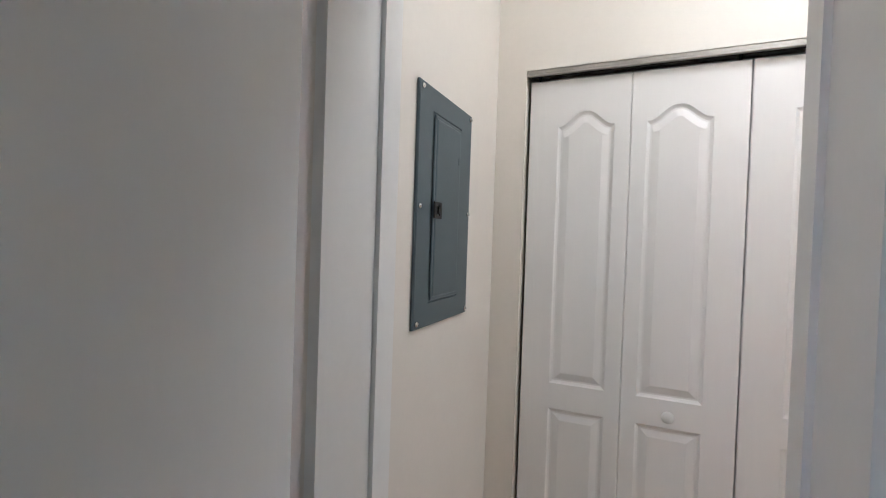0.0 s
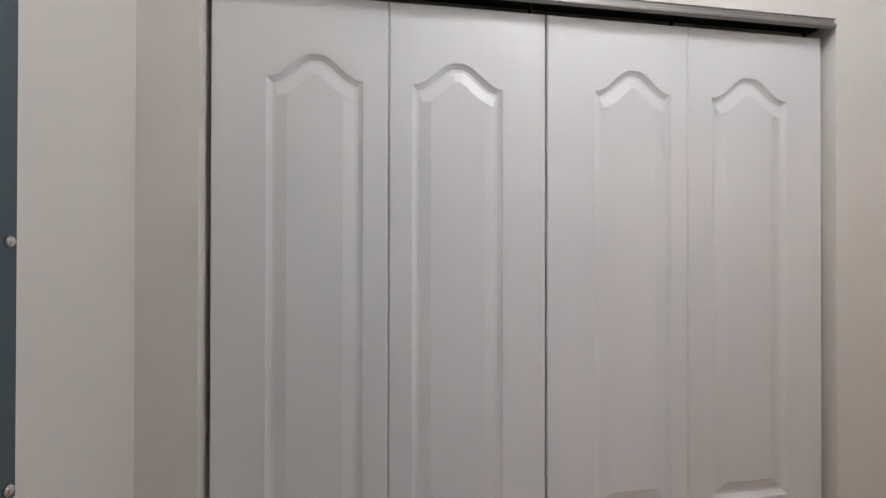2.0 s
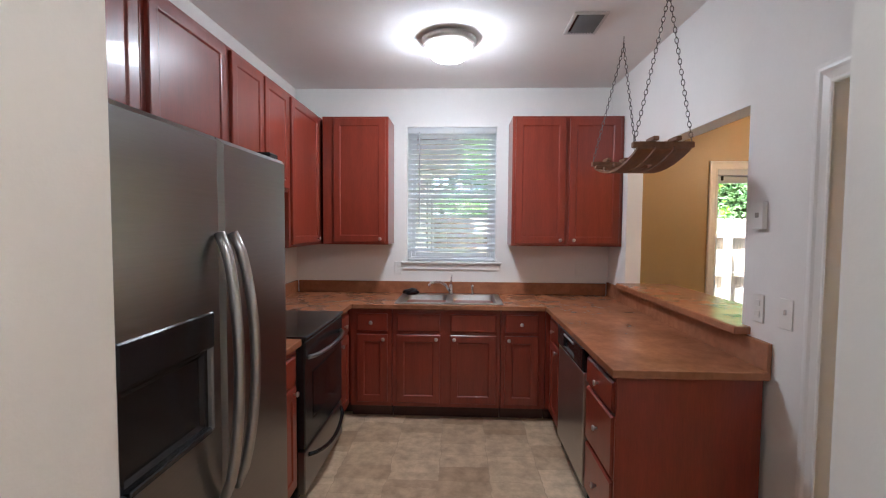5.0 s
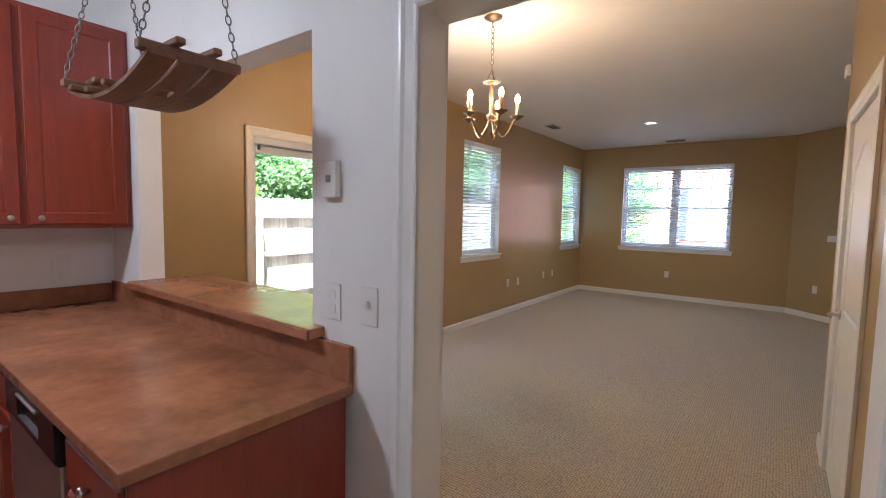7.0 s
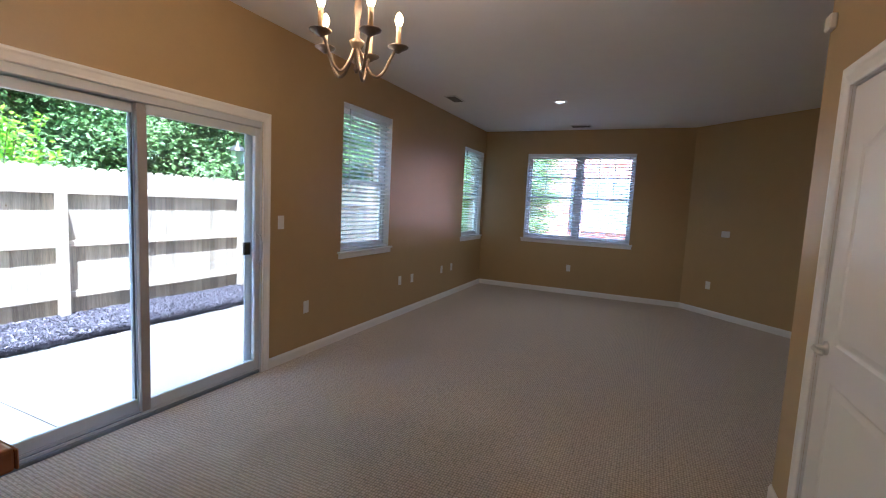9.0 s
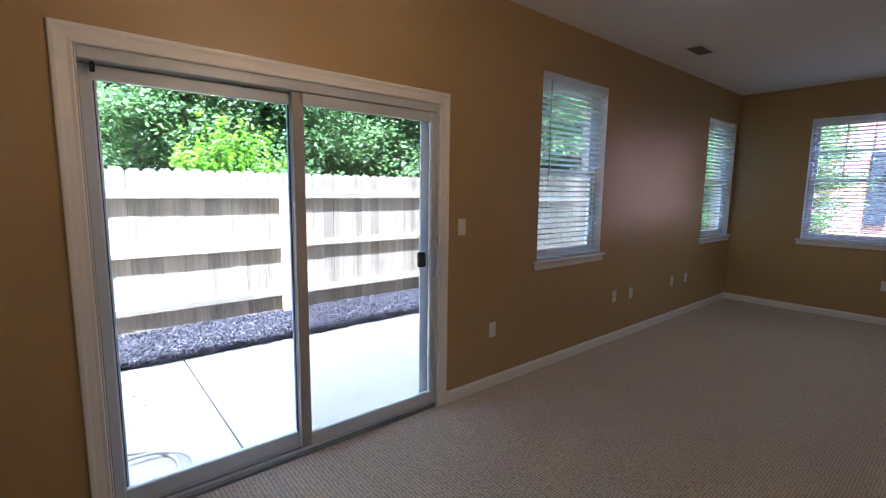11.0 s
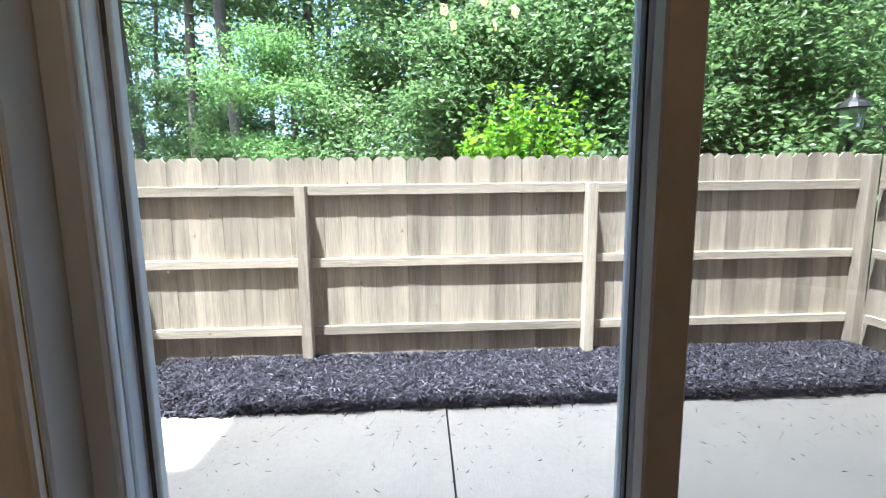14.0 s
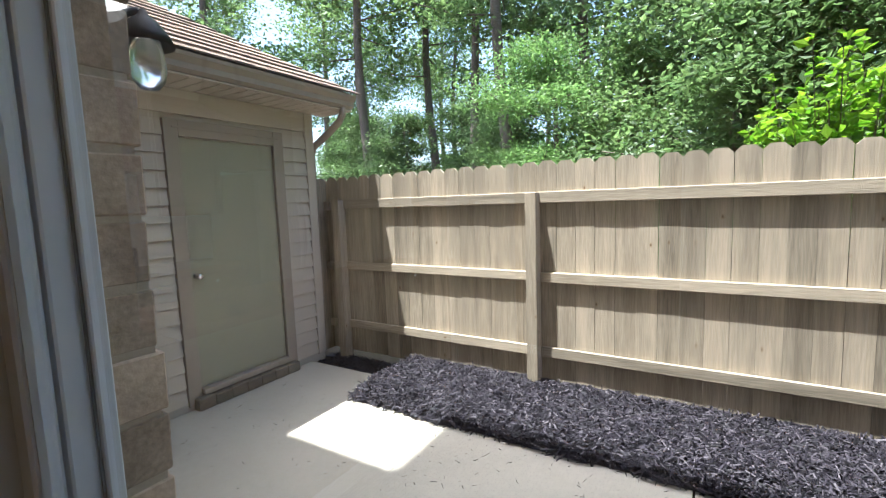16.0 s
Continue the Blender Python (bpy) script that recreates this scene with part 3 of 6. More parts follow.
G1, G2 = "base cabinets of the kitchen", "wall cabinets of the kitchen"
XB, YP = 5.305, 0.415
cabinet("-x", XB, 1.625, 1.955, 0, 0.878, 0.62, [("drawer", 1.66, 1.90, 0.70, 0.838, (1.785, 0.77)), ("door", 1.66, 1.90, 0.135, 0.675, (1.69, 0.64))], "cherry red base cabinet with one drawer and one door", G1, True)
cabinet("-x", XB, 0.775, 1.622, 0, 0.878, 0.62, [("drawer_front", 1.245, 1.585, 0.70, 0.838, None), ("drawer_front", 0.81, 1.165, 0.70, 0.838, None), ("door", 1.245, 1.585, 0.135, 0.675, (1.275, 0.645)), ("door", 0.81, 1.165, 0.135, 0.675, (1.135, 0.645))],
        "cherry red sink base cabinet with two doors", G1, True)
cabinet("-x", XB, 0.43, 0.772, 0, 0.878, 0.62, [("drawer", 0.485, 0.74, 0.70, 0.838, (0.615, 0.77)), ("door", 0.485, 0.74, 0.135, 0.675, (0.712, 0.645))], "cherry red base cabinet with one drawer and one door", G1, True)
cabinet("-x", XB, -0.21, 0.427, 0, 0.878, 0.62, [], "cherry red blind corner base cabinet", G1, True)
cabinet("-y", 1.95, 4.965, 5.302, 0, 0.878, 0.63, [("drawer", 5.0, 5.27, 0.70, 0.838, (5.135, 0.77)), ("door", 5.0, 5.27, 0.135, 0.675, (5.03, 0.645))], "cherry red narrow base cabinet beside the range", G1, True)
cabinet("-y", 1.95, 3.50, 4.195, 0, 0.878, 0.63, [("drawer", 3.54, 4.15, 0.70, 0.838, (3.84, 0.77)), ("door", 3.54, 4.15, 0.135, 0.675, (4.11, 0.645))], "cherry red base cabinet between refrigerator and range", G1, True)
cabinet("-x", XB + 0.05, 1.958, 2.58, 0, 0.878, 0.56, [], "cherry red blind corner base cabinet", G1, True)
cabinet("+y", YP, 4.90, 5.30, 0, 0.878, 0.61, [("drawer", 4.93, 5.22, 0.70, 0.838, (5.08, 0.77)), ("door", 4.93, 5.22, 0.135, 0.675, (4.965, 0.645))], "cherry red narrow base cabinet of the peninsula", G1, True)
cabinet("+y", YP, 3.80, 4.262, 0, 0.878, 0.61, [("drawer", 3.835, 4.24, 0.70, 0.838, (4.035, 0.765)), ("drawer", 3.835, 4.24, 0.40, 0.68, (4.035, 0.54)), ("drawer", 3.835, 4.24, 0.12, 0.38, (4.035, 0.25))], "cherry red drawer cabinet at the end of the peninsula", G1, True)
bm = slab(-0.205, 0.413, 0.0, 0.878, 0.012, [], FACE["-x"](3.788), SHAKER)
structure("peninsula_end_panel", bm, CHERRY, label="cherry red plain end panel of the peninsula", category="panel")
UX, UZ0, UZ1 = 5.59, 1.365, 2.43
cabinet("-x", UX, -0.232, 0.672, UZ0, UZ1, XE - UX, [("door", 0.235, 0.645, 1.385, 2.41, (0.275, 1.415)), ("door", -0.205, 0.205, 1.385, 2.41, (0.165, 1.415))], "cherry red wall cabinet with two tall doors", G2)
cabinet("-x", UX, 1.70, 2.255, UZ0, UZ1, XE - UX, [("door", 1.725, 2.16, 1.385, 2.41, (1.765, 1.415))], "cherry red wall cabinet with one tall door", G2)
NY = 2.265
cabinet("-y", NY, 4.93, XE, UZ0, UZ1, YK - NY, [("door", 4.96, 5.56, 1.385, 2.41, (5.50, 1.415))], "cherry red corner wall cabinet", G2)
cabinet("-y", NY, 4.115, 4.928, 1.75, UZ1, YK - NY, [("door", 4.14, 4.515, 1.77, 2.41, (4.48, 1.80)), ("door", 4.535, 4.905, 1.77, 2.41, (4.57, 1.80))], "cherry red short wall cabinet above the range", G2)
cabinet("-y", NY, 3.50, 4.112, UZ0, UZ1, YK - NY, [("door", 3.525, 4.09, 1.385, 2.41, (4.05, 1.415))], "cherry red wall cabinet with one tall door", G2)
cabinet("-y", NY, 2.58, 3.497, 1.80, UZ1, YK - NY, [("door", 2.61, 3.03, 1.82, 2.41, (2.99, 1.85)), ("door", 3.05, 3.47, 1.82, 2.41, (3.09, 1.85))], "cherry red short wall cabinet above the refrigerator", G2)

# worktop with backsplash, serving bar
SK = (5.345, 5.835, 0.775, 1.585)  # hole of the sink
wt = thing("worktop", (5.6, 0.6, 0.88), "brown mottled laminate worktop with backsplash", "worktop")


def top_piece(name, x0, x1, y0, y1, z0=0.8785, z1=0.9155, r=0.005):
    part(name, soft_box(x0, x1, y0, y1, z0, z1, r, 2), LAMINATE, wt)


top_piece("top", 5.285, SK[0], 0.4375, 1.935)
top_piece("top", SK[1], XE - 0.001, 0.4375, 2.595)
top_piece("top", SK[0] + 0.0005, SK[1] - 0.0005, 0.4375, SK[2])
top_piece("top", SK[0] + 0.0005, SK[1] - 0.0005, SK[3], 2.595)
top_piece("top", 4.965, SK[0], 1.9355, 2.595)
top_piece("top", 3.50, 4.195, 1.935, 2.595)
top_piece("top", 3.765, XE - 0.001, -0.214, 0.437)
top_piece("backsplash", XE - 0.021, XE - 0.001, -0.213, 2.575, 0.916, 1.02, 0.003)
top_piece("backsplash", 4.965, XE - 0.022, YK - 0.021, YK - 0.001, 0.916, 1.02, 0.003)
top_piece("backsplash", 3.785, XE - 0.022, YS + 0.001, YS + 0.021, 0.875, 1.034, 0.003)
bar_top = thing("serving_bar", (4.7, -0.35, 1.035), "brown laminate serving bar in the hatch", "counter")
part("top", soft_box(3.935, 5.52, -0.597, -0.168, 1.037, 1.075, 0.006, 2), LAMINATE, bar_top)
for ya, yb_ in ((-0.602, -0.5975), (-0.1675, -0.163)):
    part("edge_band", soft_box(3.937, 5.518, ya, yb_, 1.037, 1.071, 0.002, 1), LAMINATE, bar_top)

# sink
sink = thing("kitchen_sink", (5.59, 1.18, 0.9), "double bowl stainless steel sink set in the worktop", "sink")
bm = bmesh.new()
zr = 0.9165
ys = [SK[2] - 0.02, SK[2] + 0.03, 1.155, 1.205, SK[3] - 0.03, SK[3] + 0.02]
xs = [SK[0] - 0.02, SK[0] + 0.03, SK[1] - 0.06, SK[1] + 0.015]
for i in range(3):
    for j in range(5):
        if i == 1 and j in (1, 3):
            continue
        box(bm, xs[i], xs[i + 1], ys[j], ys[j + 1], zr, zr + 0.006)
part("rim", bm, STEEL, sink)
for y0, y1 in ((ys[1], ys[2]), (ys[3], ys[4])):
    bm = bmesh.new()
    rings = []
    for k, (ins, z) in enumerate(((0.0, zr + 0.006), (0.006, zr - 0.01), (0.012, zr - 0.15), (0.03, zr - 0.17), (0.07, zr - 0.175))):
        rx0, rx1, ry0, ry1 = xs[1] + ins, xs[2] - ins, y0 + ins, y1 - ins
        rad = 0.04
        ring = []
        for cx, cy, a0 in ((rx1 - rad, ry1 - rad, 0), (rx0 + rad, ry1 - rad, 90), (rx0 + rad, ry0 + rad, 180), (rx1 - rad, ry0 + rad, 270)):
            for q in range(5):
                a = radians(a0 + 22.5 * q)
                ring.append(bm.verts.new((cx + rad * math.cos(a), cy + rad * math.sin(a), z)))
        rings.append(ring)
    for a, b in zip(rings, rings[1:]):
        for i in range(20):
            bm.faces.new((a[i], b[i], b[(i + 1) % 20], a[(i + 1) % 20]))
    bm.faces.new(rings[-1])
    part("bowl", bm, STEEL, sink, smooth=True)
fc = thing("kitchen_faucet", (5.81, 1.17, 0.92), "chrome single lever kitchen faucet on the sink", "faucet")
part("base", revolve([(0.026, 0.922), (0.024, 0.935), (0.017, 0.945), (0.016, 1.0), (0.012, 1.01)], (5.808, 1.175, 0), n=16), CHROME, fc, smooth=True)
part("spout", tube([(5.80, 1.185, 0.955), (5.775, 1.22, 1.01), (5.74, 1.27, 1.04), (5.70, 1.32, 1.042), (5.675, 1.35, 1.03), (5.668, 1.36, 1.012)], [0.013, 0.012, 0.011, 0.011, 0.012, 0.014], 10), CHROME, fc, smooth=True)
part("lever", tube([(5.808, 1.175, 1.005), (5.815, 1.172, 1.05), (5.83, 1.168, 1.092)], [0.012, 0.008, 0.006], 8), CHROME, fc, smooth=True)
sp = thing("side_sprayer", (5.815, 0.985, 0.92), "small chrome side sprayer on the sink", "faucet")
part("body", revolve([(0.018, 0.922), (0.014, 0.935), (0.009, 0.95), (0.011, 0.985), (0.013, 1.005), (0.0, 1.008)], (5.812, 0.985, 0), n=12), CHROME, sp, smooth=True)
rg = thing("dark_cloth", (5.74, 1.56, 0.92), "crumpled dark cloth beside the sink", "cloth")
bm = bmesh.new()
bmesh.ops.create_icosphere(bm, subdivisions=3, radius=0.06)
for v in bm.verts:
    k = 1 + 0.35 * noise.noise(v.co * 25)
    v.co = Vector((5.77 + v.co.x * k * 0.8, 1.52 + v.co.y * k * 1.1, max(0.924, 0.945 + v.co.z * k * 0.6)))
part("cloth", bm, BLACK, rg, smooth=True)

# refrigerator
FX0, FX1, FXM, FY, FZ = 2.60, 3.485, 3.035, 1.735, 1.755
fr = thing("refrigerator", (3.04, 2.1, 0.0), "stainless side by side refrigerator with black dispenser", "refrigerator")
fat = FACE["-y"](FY)
part("body", bar(fat, FX0, FX1, -0.82, -0.075, 0.03, FZ - 0.015, 0.006), material("fridge_side_grey", (0.09, 0.09, 0.09), 0.45, 0.3), fr)
bm = slab(FX0, FXM - 0.004, 0.10, FZ, 0.065, [(2.655, 2.985, 0.985, 1.295, 0)], fat, [(0.004, -0.004), (0.02, -0.05)], 0.014)
ld = part("freezer_door", bm, DARKSTEEL, fr)
part("dispenser", slab(2.65, 2.99, 1.20, 1.30, 0.03, [], FACE["-y"](FY - 0.004), SHAKER, 0.008), BLACK, ld, "black dispenser controls")
part("dispenser_well", slab(2.662, 2.978, 0.99, 1.20, 0.012, [(2.68, 2.96, 1.0, 1.19, 0)], FACE["-y"](FY + 0.012), [(0.01, -0.008)], 0.002), BLACK, ld)
part("dispenser_tray", bar(FACE["-y"](FY), 2.675, 2.965, -0.03, 0.006, 0.982, 0.998, 0.003), BLACK, ld)
part("fridge_door", slab(FXM + 0.004, FX1, 0.10, FZ, 0.065, [], fat, SHAKER, 0.014), DARKSTEEL, fr)
for x in (FXM - 0.035, FXM + 0.035):
    n = 14
    pts = []
    for i in range(n + 1):
        s = i / n
        pts.append((x + (0.012 if x > FXM else -0.012) * math.sin(math.pi * s), FY - 0.012 - 0.055 * math.sin(math.pi * s) ** 0.6, 0.78 + 0.72 * s))
    part("handle", tube(pts, 0.014, 10), STEEL, fr, "curved steel handle", True)
part("grille", bar(fat, FX0 + 0.01, FX1 - 0.01, -0.06, -0.02, 0.01, 0.095, 0.003), BLACK, fr)
part("hinge_cover", bar(fat, FX1 - 0.09, FX1 - 0.02, -0.10, -0.02, FZ + 0.0005, FZ + 0.02, 0.004), BLACK, fr)

# range
rgx0, rgx1 = 4.20, 4.96
ra = thing("kitchen_range", (4.58, 2.26, 0.0), "black and stainless electric range with glass top", "range")
rat = FACE["-y"](1.925)
BLACKGLASS = material("black_glass", (0.01, 0.01, 0.011), 0.08, var=0.1)
part("body", bar(rat, rgx0 + 0.003, rgx1 - 0.003, -0.66, -0.045, 0.02, 0.90, 0.003), BLACK, ra)
part("cooktop", bar(rat, rgx0, rgx1, -0.66, 0.012, 0.901, 0.922, 0.006), BLACKGLASS, ra, "black glass cooktop")
part("backguard", bar(rat, rgx0, rgx1, -0.665, -0.60, 0.923, 1.09, 0.008), BLACK, ra)
od = part("oven_door", slab(rgx0 + 0.005, rgx1 - 0.005, 0.30, 0.86, 0.04, [(rgx0 + 0.13, rgx1 - 0.13, 0.42, 0.70, 0)], rat, [(0.004, -0.002), (0.01, -0.002)], 0.006), BLACK, ra)
part("window", bar(rat, rgx0 + 0.14, rgx1 - 0.14, -0.004, 0.0015, 0.43, 0.69, 0.0), BLACKGLASS, od, "dark oven window")
part("door_top", bar(rat, rgx0 + 0.006, rgx1 - 0.006, -0.03, 0.004, 0.765, 0.895, 0.006), BLACK, ra)
for z, bow, name in ((0.80, 0.06, "oven_handle"), (0.255, 0.05, "drawer_handle")):
    pts = [(rgx0 + 0.05 + (rgx1 - rgx0 - 0.1) * i / 12, 1.92 - bow * math.sin(math.pi * i / 12) ** 0.5, z - (0.05 * math.sin(math.pi * i / 12) if name == "drawer_handle" else 0)) for i in range(13)]
    part(name, tube(pts, 0.012, 8), BLACK if name == "drawer_handle" else DARKSTEEL, ra, "curved handle", True)
part("drawer", slab(rgx0 + 0.005, rgx1 - 0.005, 0.05, 0.285, 0.04, [], rat, SHAKER, 0.006), DARKSTEEL, ra)

# dishwasher
dw = thing("dishwasher", (4.58, 0.1, 0.0), "stainless dishwasher with a black control panel", "dishwasher")
dat = FACE["+y"](YP + 0.004)
part("body", bar(dat, 4.268, 4.895, -0.6, -0.03, 0.02, 0.872, 0.002), BLACK, dw)
part("door", slab(4.27, 4.893, 0.11, 0.735, 0.028, [], dat, SHAKER, 0.006), STEEL, dw)
cp = part("control_panel", slab(4.27, 4.893, 0.738, 0.872, 0.028, [(4.45, 4.72, 0.765, 0.83, 0)], FACE["+y"](YP + 0.014), [(0.01, -0.014), (0.02, -0.016)], 0.008), BLACK, dw, "black control panel with a hand grip")
part("grip", bar(FACE["+y"](YP + 0.006), 4.47, 4.70, 0.0, 0.014, 0.838, 0.85, 0.003), STEEL, cp)
part("toe_panel", bar(dat, 4.275, 4.888, -0.1, -0.06, 0.0, 0.105, 0.0), BLACK, dw)

# ---- wall plates ----


def plate(facing, face, u, z, w=0.07, h=0.115, kind="outlet"):
    at = FACE[facing](face)
    names = {"outlet": ("wall_outlet", "white double socket plate on the wall", "outlet"), "switch": ("light_switch", "white light switch plate on the wall", "switch"),
             "blank": ("wall_plate", "white cover plate on the wall", "plate"), "phone": ("thermostat", "small white thermostat on the wall", "thermostat")}[kind]
    t = thing(names[0], at(u, 0, z), names[1], names[2], "wall plates")
    d = 0.022 if kind == "phone" else 0.006
    part("plate", bar(at, u - w / 2, u + w / 2, 0.0005, d, z - h / 2, z + h / 2, 0.002), PLASTIC, t)
    if kind == "outlet":
        for dz in (-0.024, 0.024):
            part("socket", bar(at, u - 0.016, u + 0.016, d, d + 0.0025, z + dz - 0.014, z + dz + 0.014, 0.002), PLASTIC, t)
    elif kind == "switch":
        n = max(1, round(w / 0.07))
        for i in range(n):
            c = u + (i - (n - 1) / 2) * 0.046
            part("toggle", bar(at, c - 0.005, c + 0.005, d, d + 0.012, z - 0.002, z + 0.018, 0.002), PLASTIC, t)
    elif kind == "phone":
        part("dial", bar(at, u - 0.012, u + 0.012, d, d + 0.004, z - 0.01, z + 0.012, 0.002), TRACKGREY, t)


for u, z, k in ((-3.19, 1.245, "blank"), (-3.52, 0.45, "outlet"), (-5.27, 0.46, "outlet"), (-5.60, 0.45, "blank"), (-6.56, 0.46, "outlet"), (-6.94, 0.46, "blank")):
    plate("-x", XE, u, z, kind=k)
plate("-x", XE, 1.66, 1.14)
plate("-x", XE, 0.02, 1.14)
plate("+y", YF, 4.29, 0.455)
for u, z, k, w, h in ((3.885, 1.17, "outlet", 0.075, 0.125), (3.712, 1.175, "switch", 0.075, 0.125), (3.888, 1.58, "phone", 0.07, 0.12)):
    plate("+y", YS, u, z, w, h, k)

# ---- lamps and ceiling fittings ----
MILK = glow_material("lit_milk_glass", (1.0, 0.96, 0.90), 1.6)
HALL_MILK = glow_material("dim_lit_milk_glass", (1.0, 0.92, 0.84), 1.0)


def ceiling_lamp(x, y, glass):
    t = thing("ceiling_lamp", (x, y, CK), "lit flush ceiling lamp with a white glass bowl", "lamp", "flush ceiling lamps")
    part("pan", revolve([(0.0, CK - 0.001), (0.162, CK - 0.001), (0.178, CK - 0.012), (0.182, CK - 0.030), (0.172, CK - 0.048), (0.152, CK - 0.058)], (x, y, 0), n=40), LAMP_PAN, t, "brushed nickel rim", True)
    part("bowl", revolve([(0.151, CK - 0.050), (0.148, CK - 0.074), (0.132, CK - 0.108), (0.10, CK - 0.134), (0.05, CK - 0.150), (0.0, CK - 0.155)], (x, y, 0), n=40), glass, t, smooth=True).visible_shadow = False
    return t


LAMP_PAN = material("satin_lamp_pan", (0.58, 0.56, 0.53), 0.45, 0.3, var=0.03)
ceiling_lamp(4.86, 1.18, MILK)
ceiling_lamp(1.75, 0.95, HALL_MILK)

VENTGREY = material("vent_grey", (0.17, 0.17, 0.17), 0.45, var=0.05)
VENTWHITE = material("vent_white", (0.66, 0.65, 0.63), 0.45, var=0.05)


def vent(x, y, z, w, d, slat_paint):
    t = thing("ceiling_vent", (x, y, z), "white metal ceiling air vent with slats", "vent", "ceiling vents")
    for x0, x1, y0, y1 in ((x - w, x + w, y - d, y - d + 0.02), (x - w, x + w, y + d - 0.02, y + d), (x - w, x - w + 0.02, y - d + 0.02, y + d - 0.02), (x + w - 0.02, x + w, y - d + 0.02, y + d - 0.02)):
        part("frame", soft_box(x0, x1, y0, y1, z - 0.012, z - 0.0005, 0.003, 1), VENTWHITE, t)
    # black sheet painted in for the unlit opening behind the slats
    part("dark_duct_sheet", soft_box(x - w + 0.02, x + w - 0.02, y - d + 0.02, y + d - 0.02, z - 0.003, z - 0.0005, 0.0005, 1), BLACK, t)
    n = int((2 * d - 0.04) / 0.018)
    for i in range(n):
        bm = bmesh.new()
        box(bm, -w + 0.02, w - 0.02, -0.009, 0.009, -0.0006, 0.0006)
        bm.transform(pose(x, y - d + 0.03 + i * 0.018, z - 0.009, 40, 0, 0))
        part("slat", bm, slat_paint, t)


vent(4.656, 0.352, CK, 0.145, 0.10, VENTGREY)
vent(5.50, -5.75, CL, 0.08, 0.16, VENTGREY)
vent(4.20, -7.95, CL, 0.16, 0.08, VENTGREY)
rl = thing("recessed_light", (4.23, -6.2, CL), "lit round recessed ceiling light with white trim", "lamp")
part("trim", revolve([(0.058, CL - 0.001), (0.09, CL - 0.001), (0.088, CL - 0.008), (0.06, CL - 0.010), (0.058, CL - 0.001)], (4.23, -6.2, 0), n=32), TRIM, rl, smooth=True)
part("lens", revolve([(0.057, CL - 0.004), (0.03, CL - 0.006), (0.0, CL - 0.006)], (4.23, -6.2, 0), n=24), glow_material("lit_lens", (1.0, 0.95, 0.85), 0.25), rl)

# chandelier
CX, CY = 4.34, -1.99
PEWTER = material("antique_pewter", (0.26, 0.20, 0.14), 0.4, 0.9, var=0.2)
CANDLE = material("ivory_candle_sleeve", (0.62, 0.47, 0.27), 0.5, var=0.05)
BULB = glow_material("lit_bulb", (1.0, 0.50, 0.17), 6.0)
ch = thing("chandelier", (CX, CY, CL), "lit five arm pewter chandelier with candle bulbs", "chandelier")
part("canopy", revolve([(0.0, CL - 0.001), (0.065, CL - 0.001), (0.062, CL - 0.012), (0.03, CL - 0.028), (0.008, CL - 0.034)], (CX, CY, 0), n=24), PEWTER, ch, smooth=True)
n = 9
for i in range(n):
    z = CL - 0.055 - i * 0.036
    pts = [(CX + (0.011 * math.cos(a) if i % 2 else 0), CY + (0 if i % 2 else 0.011 * math.cos(a)), z + 0.022 * math.sin(a)) for a in [2 * math.pi * k / 10 for k in range(10)]]
    part("chain_link", tube(pts, 0.0028, 5, True), PEWTER, ch, smooth=True)
part("ring_holder", revolve([(0.006, 2.47), (0.012, 2.46), (0.012, 2.45), (0.004, 2.44)], (CX, CY, 0), n=12), PEWTER, ch, smooth=True)
for k in range(3):
    a = radians(20 + 120 * k)
    part("stay", tube([(CX + 0.008 * math.cos(a), CY + 0.008 * math.sin(a), 2.455), (CX + 0.045 * math.cos(a), CY + 0.045 * math.sin(a), 2.385)], 0.003, 6), PEWTER, ch)
part("crown", revolve([(0.02, 2.375), (0.06, 2.385), (0.062, 2.392), (0.02, 2.384)], (CX, CY, 0), n=24), PEWTER, ch, smooth=True)
part("stem", revolve([(0.006, 2.03), (0.014, 2.045), (0.008, 2.06), (0.012, 2.12), (0.03, 2.15), (0.034, 2.165), (0.012, 2.18), (0.01, 2.25), (0.018, 2.30), (0.010, 2.36), (0.008, 2.385)], (CX, CY, 0), n=16), PEWTER, ch, smooth=True)
for k in range(5):
    a = radians(70 + 72 * k)
    ca, sa = math.cos(a), math.sin(a)
    R = 0.182
    pts = []
    for i in range(13):
        s = i / 12
        pts.append((CX + ca * (0.012 + (R - 0.012) * s), CY + sa * (0.012 + (R - 0.012) * s), 2.135 - 0.115 * math.sin(math.pi * min(1, s * 1.12)) + 0.02 * max(0, s - 0.6)))
    arm = part("arm", tube(pts, 0.007, 8), PEWTER, ch, smooth=True)
    top = pts[-1][2]
    c = (CX + ca * R, CY + sa * R, top)
    part("drip_pan", revolve([(0.006, -0.01), (0.02, 0.0), (0.045, 0.014), (0.047, 0.018), (0.02, 0.008), (0.0, 0.008)], c, n=20), PEWTER, arm, smooth=True)
    part("candle", revolve([(0.0115, 0.008), (0.0115, 0.105), (0.009, 0.108)], c, n=14), CANDLE, arm, smooth=True)
    b = part("bulb", revolve([(0.008, 0.106), (0.013, 0.114), (0.0175, 0.130), (0.016, 0.145), (0.009, 0.160), (0.0, 0.168)], c, n=14), BULB, arm, smooth=True)
    b.visible_shadow = False
    lamp("chandelier_lamp", (c[0], c[1], c[2] + 0.135), 0.18, WARM, 0.02)

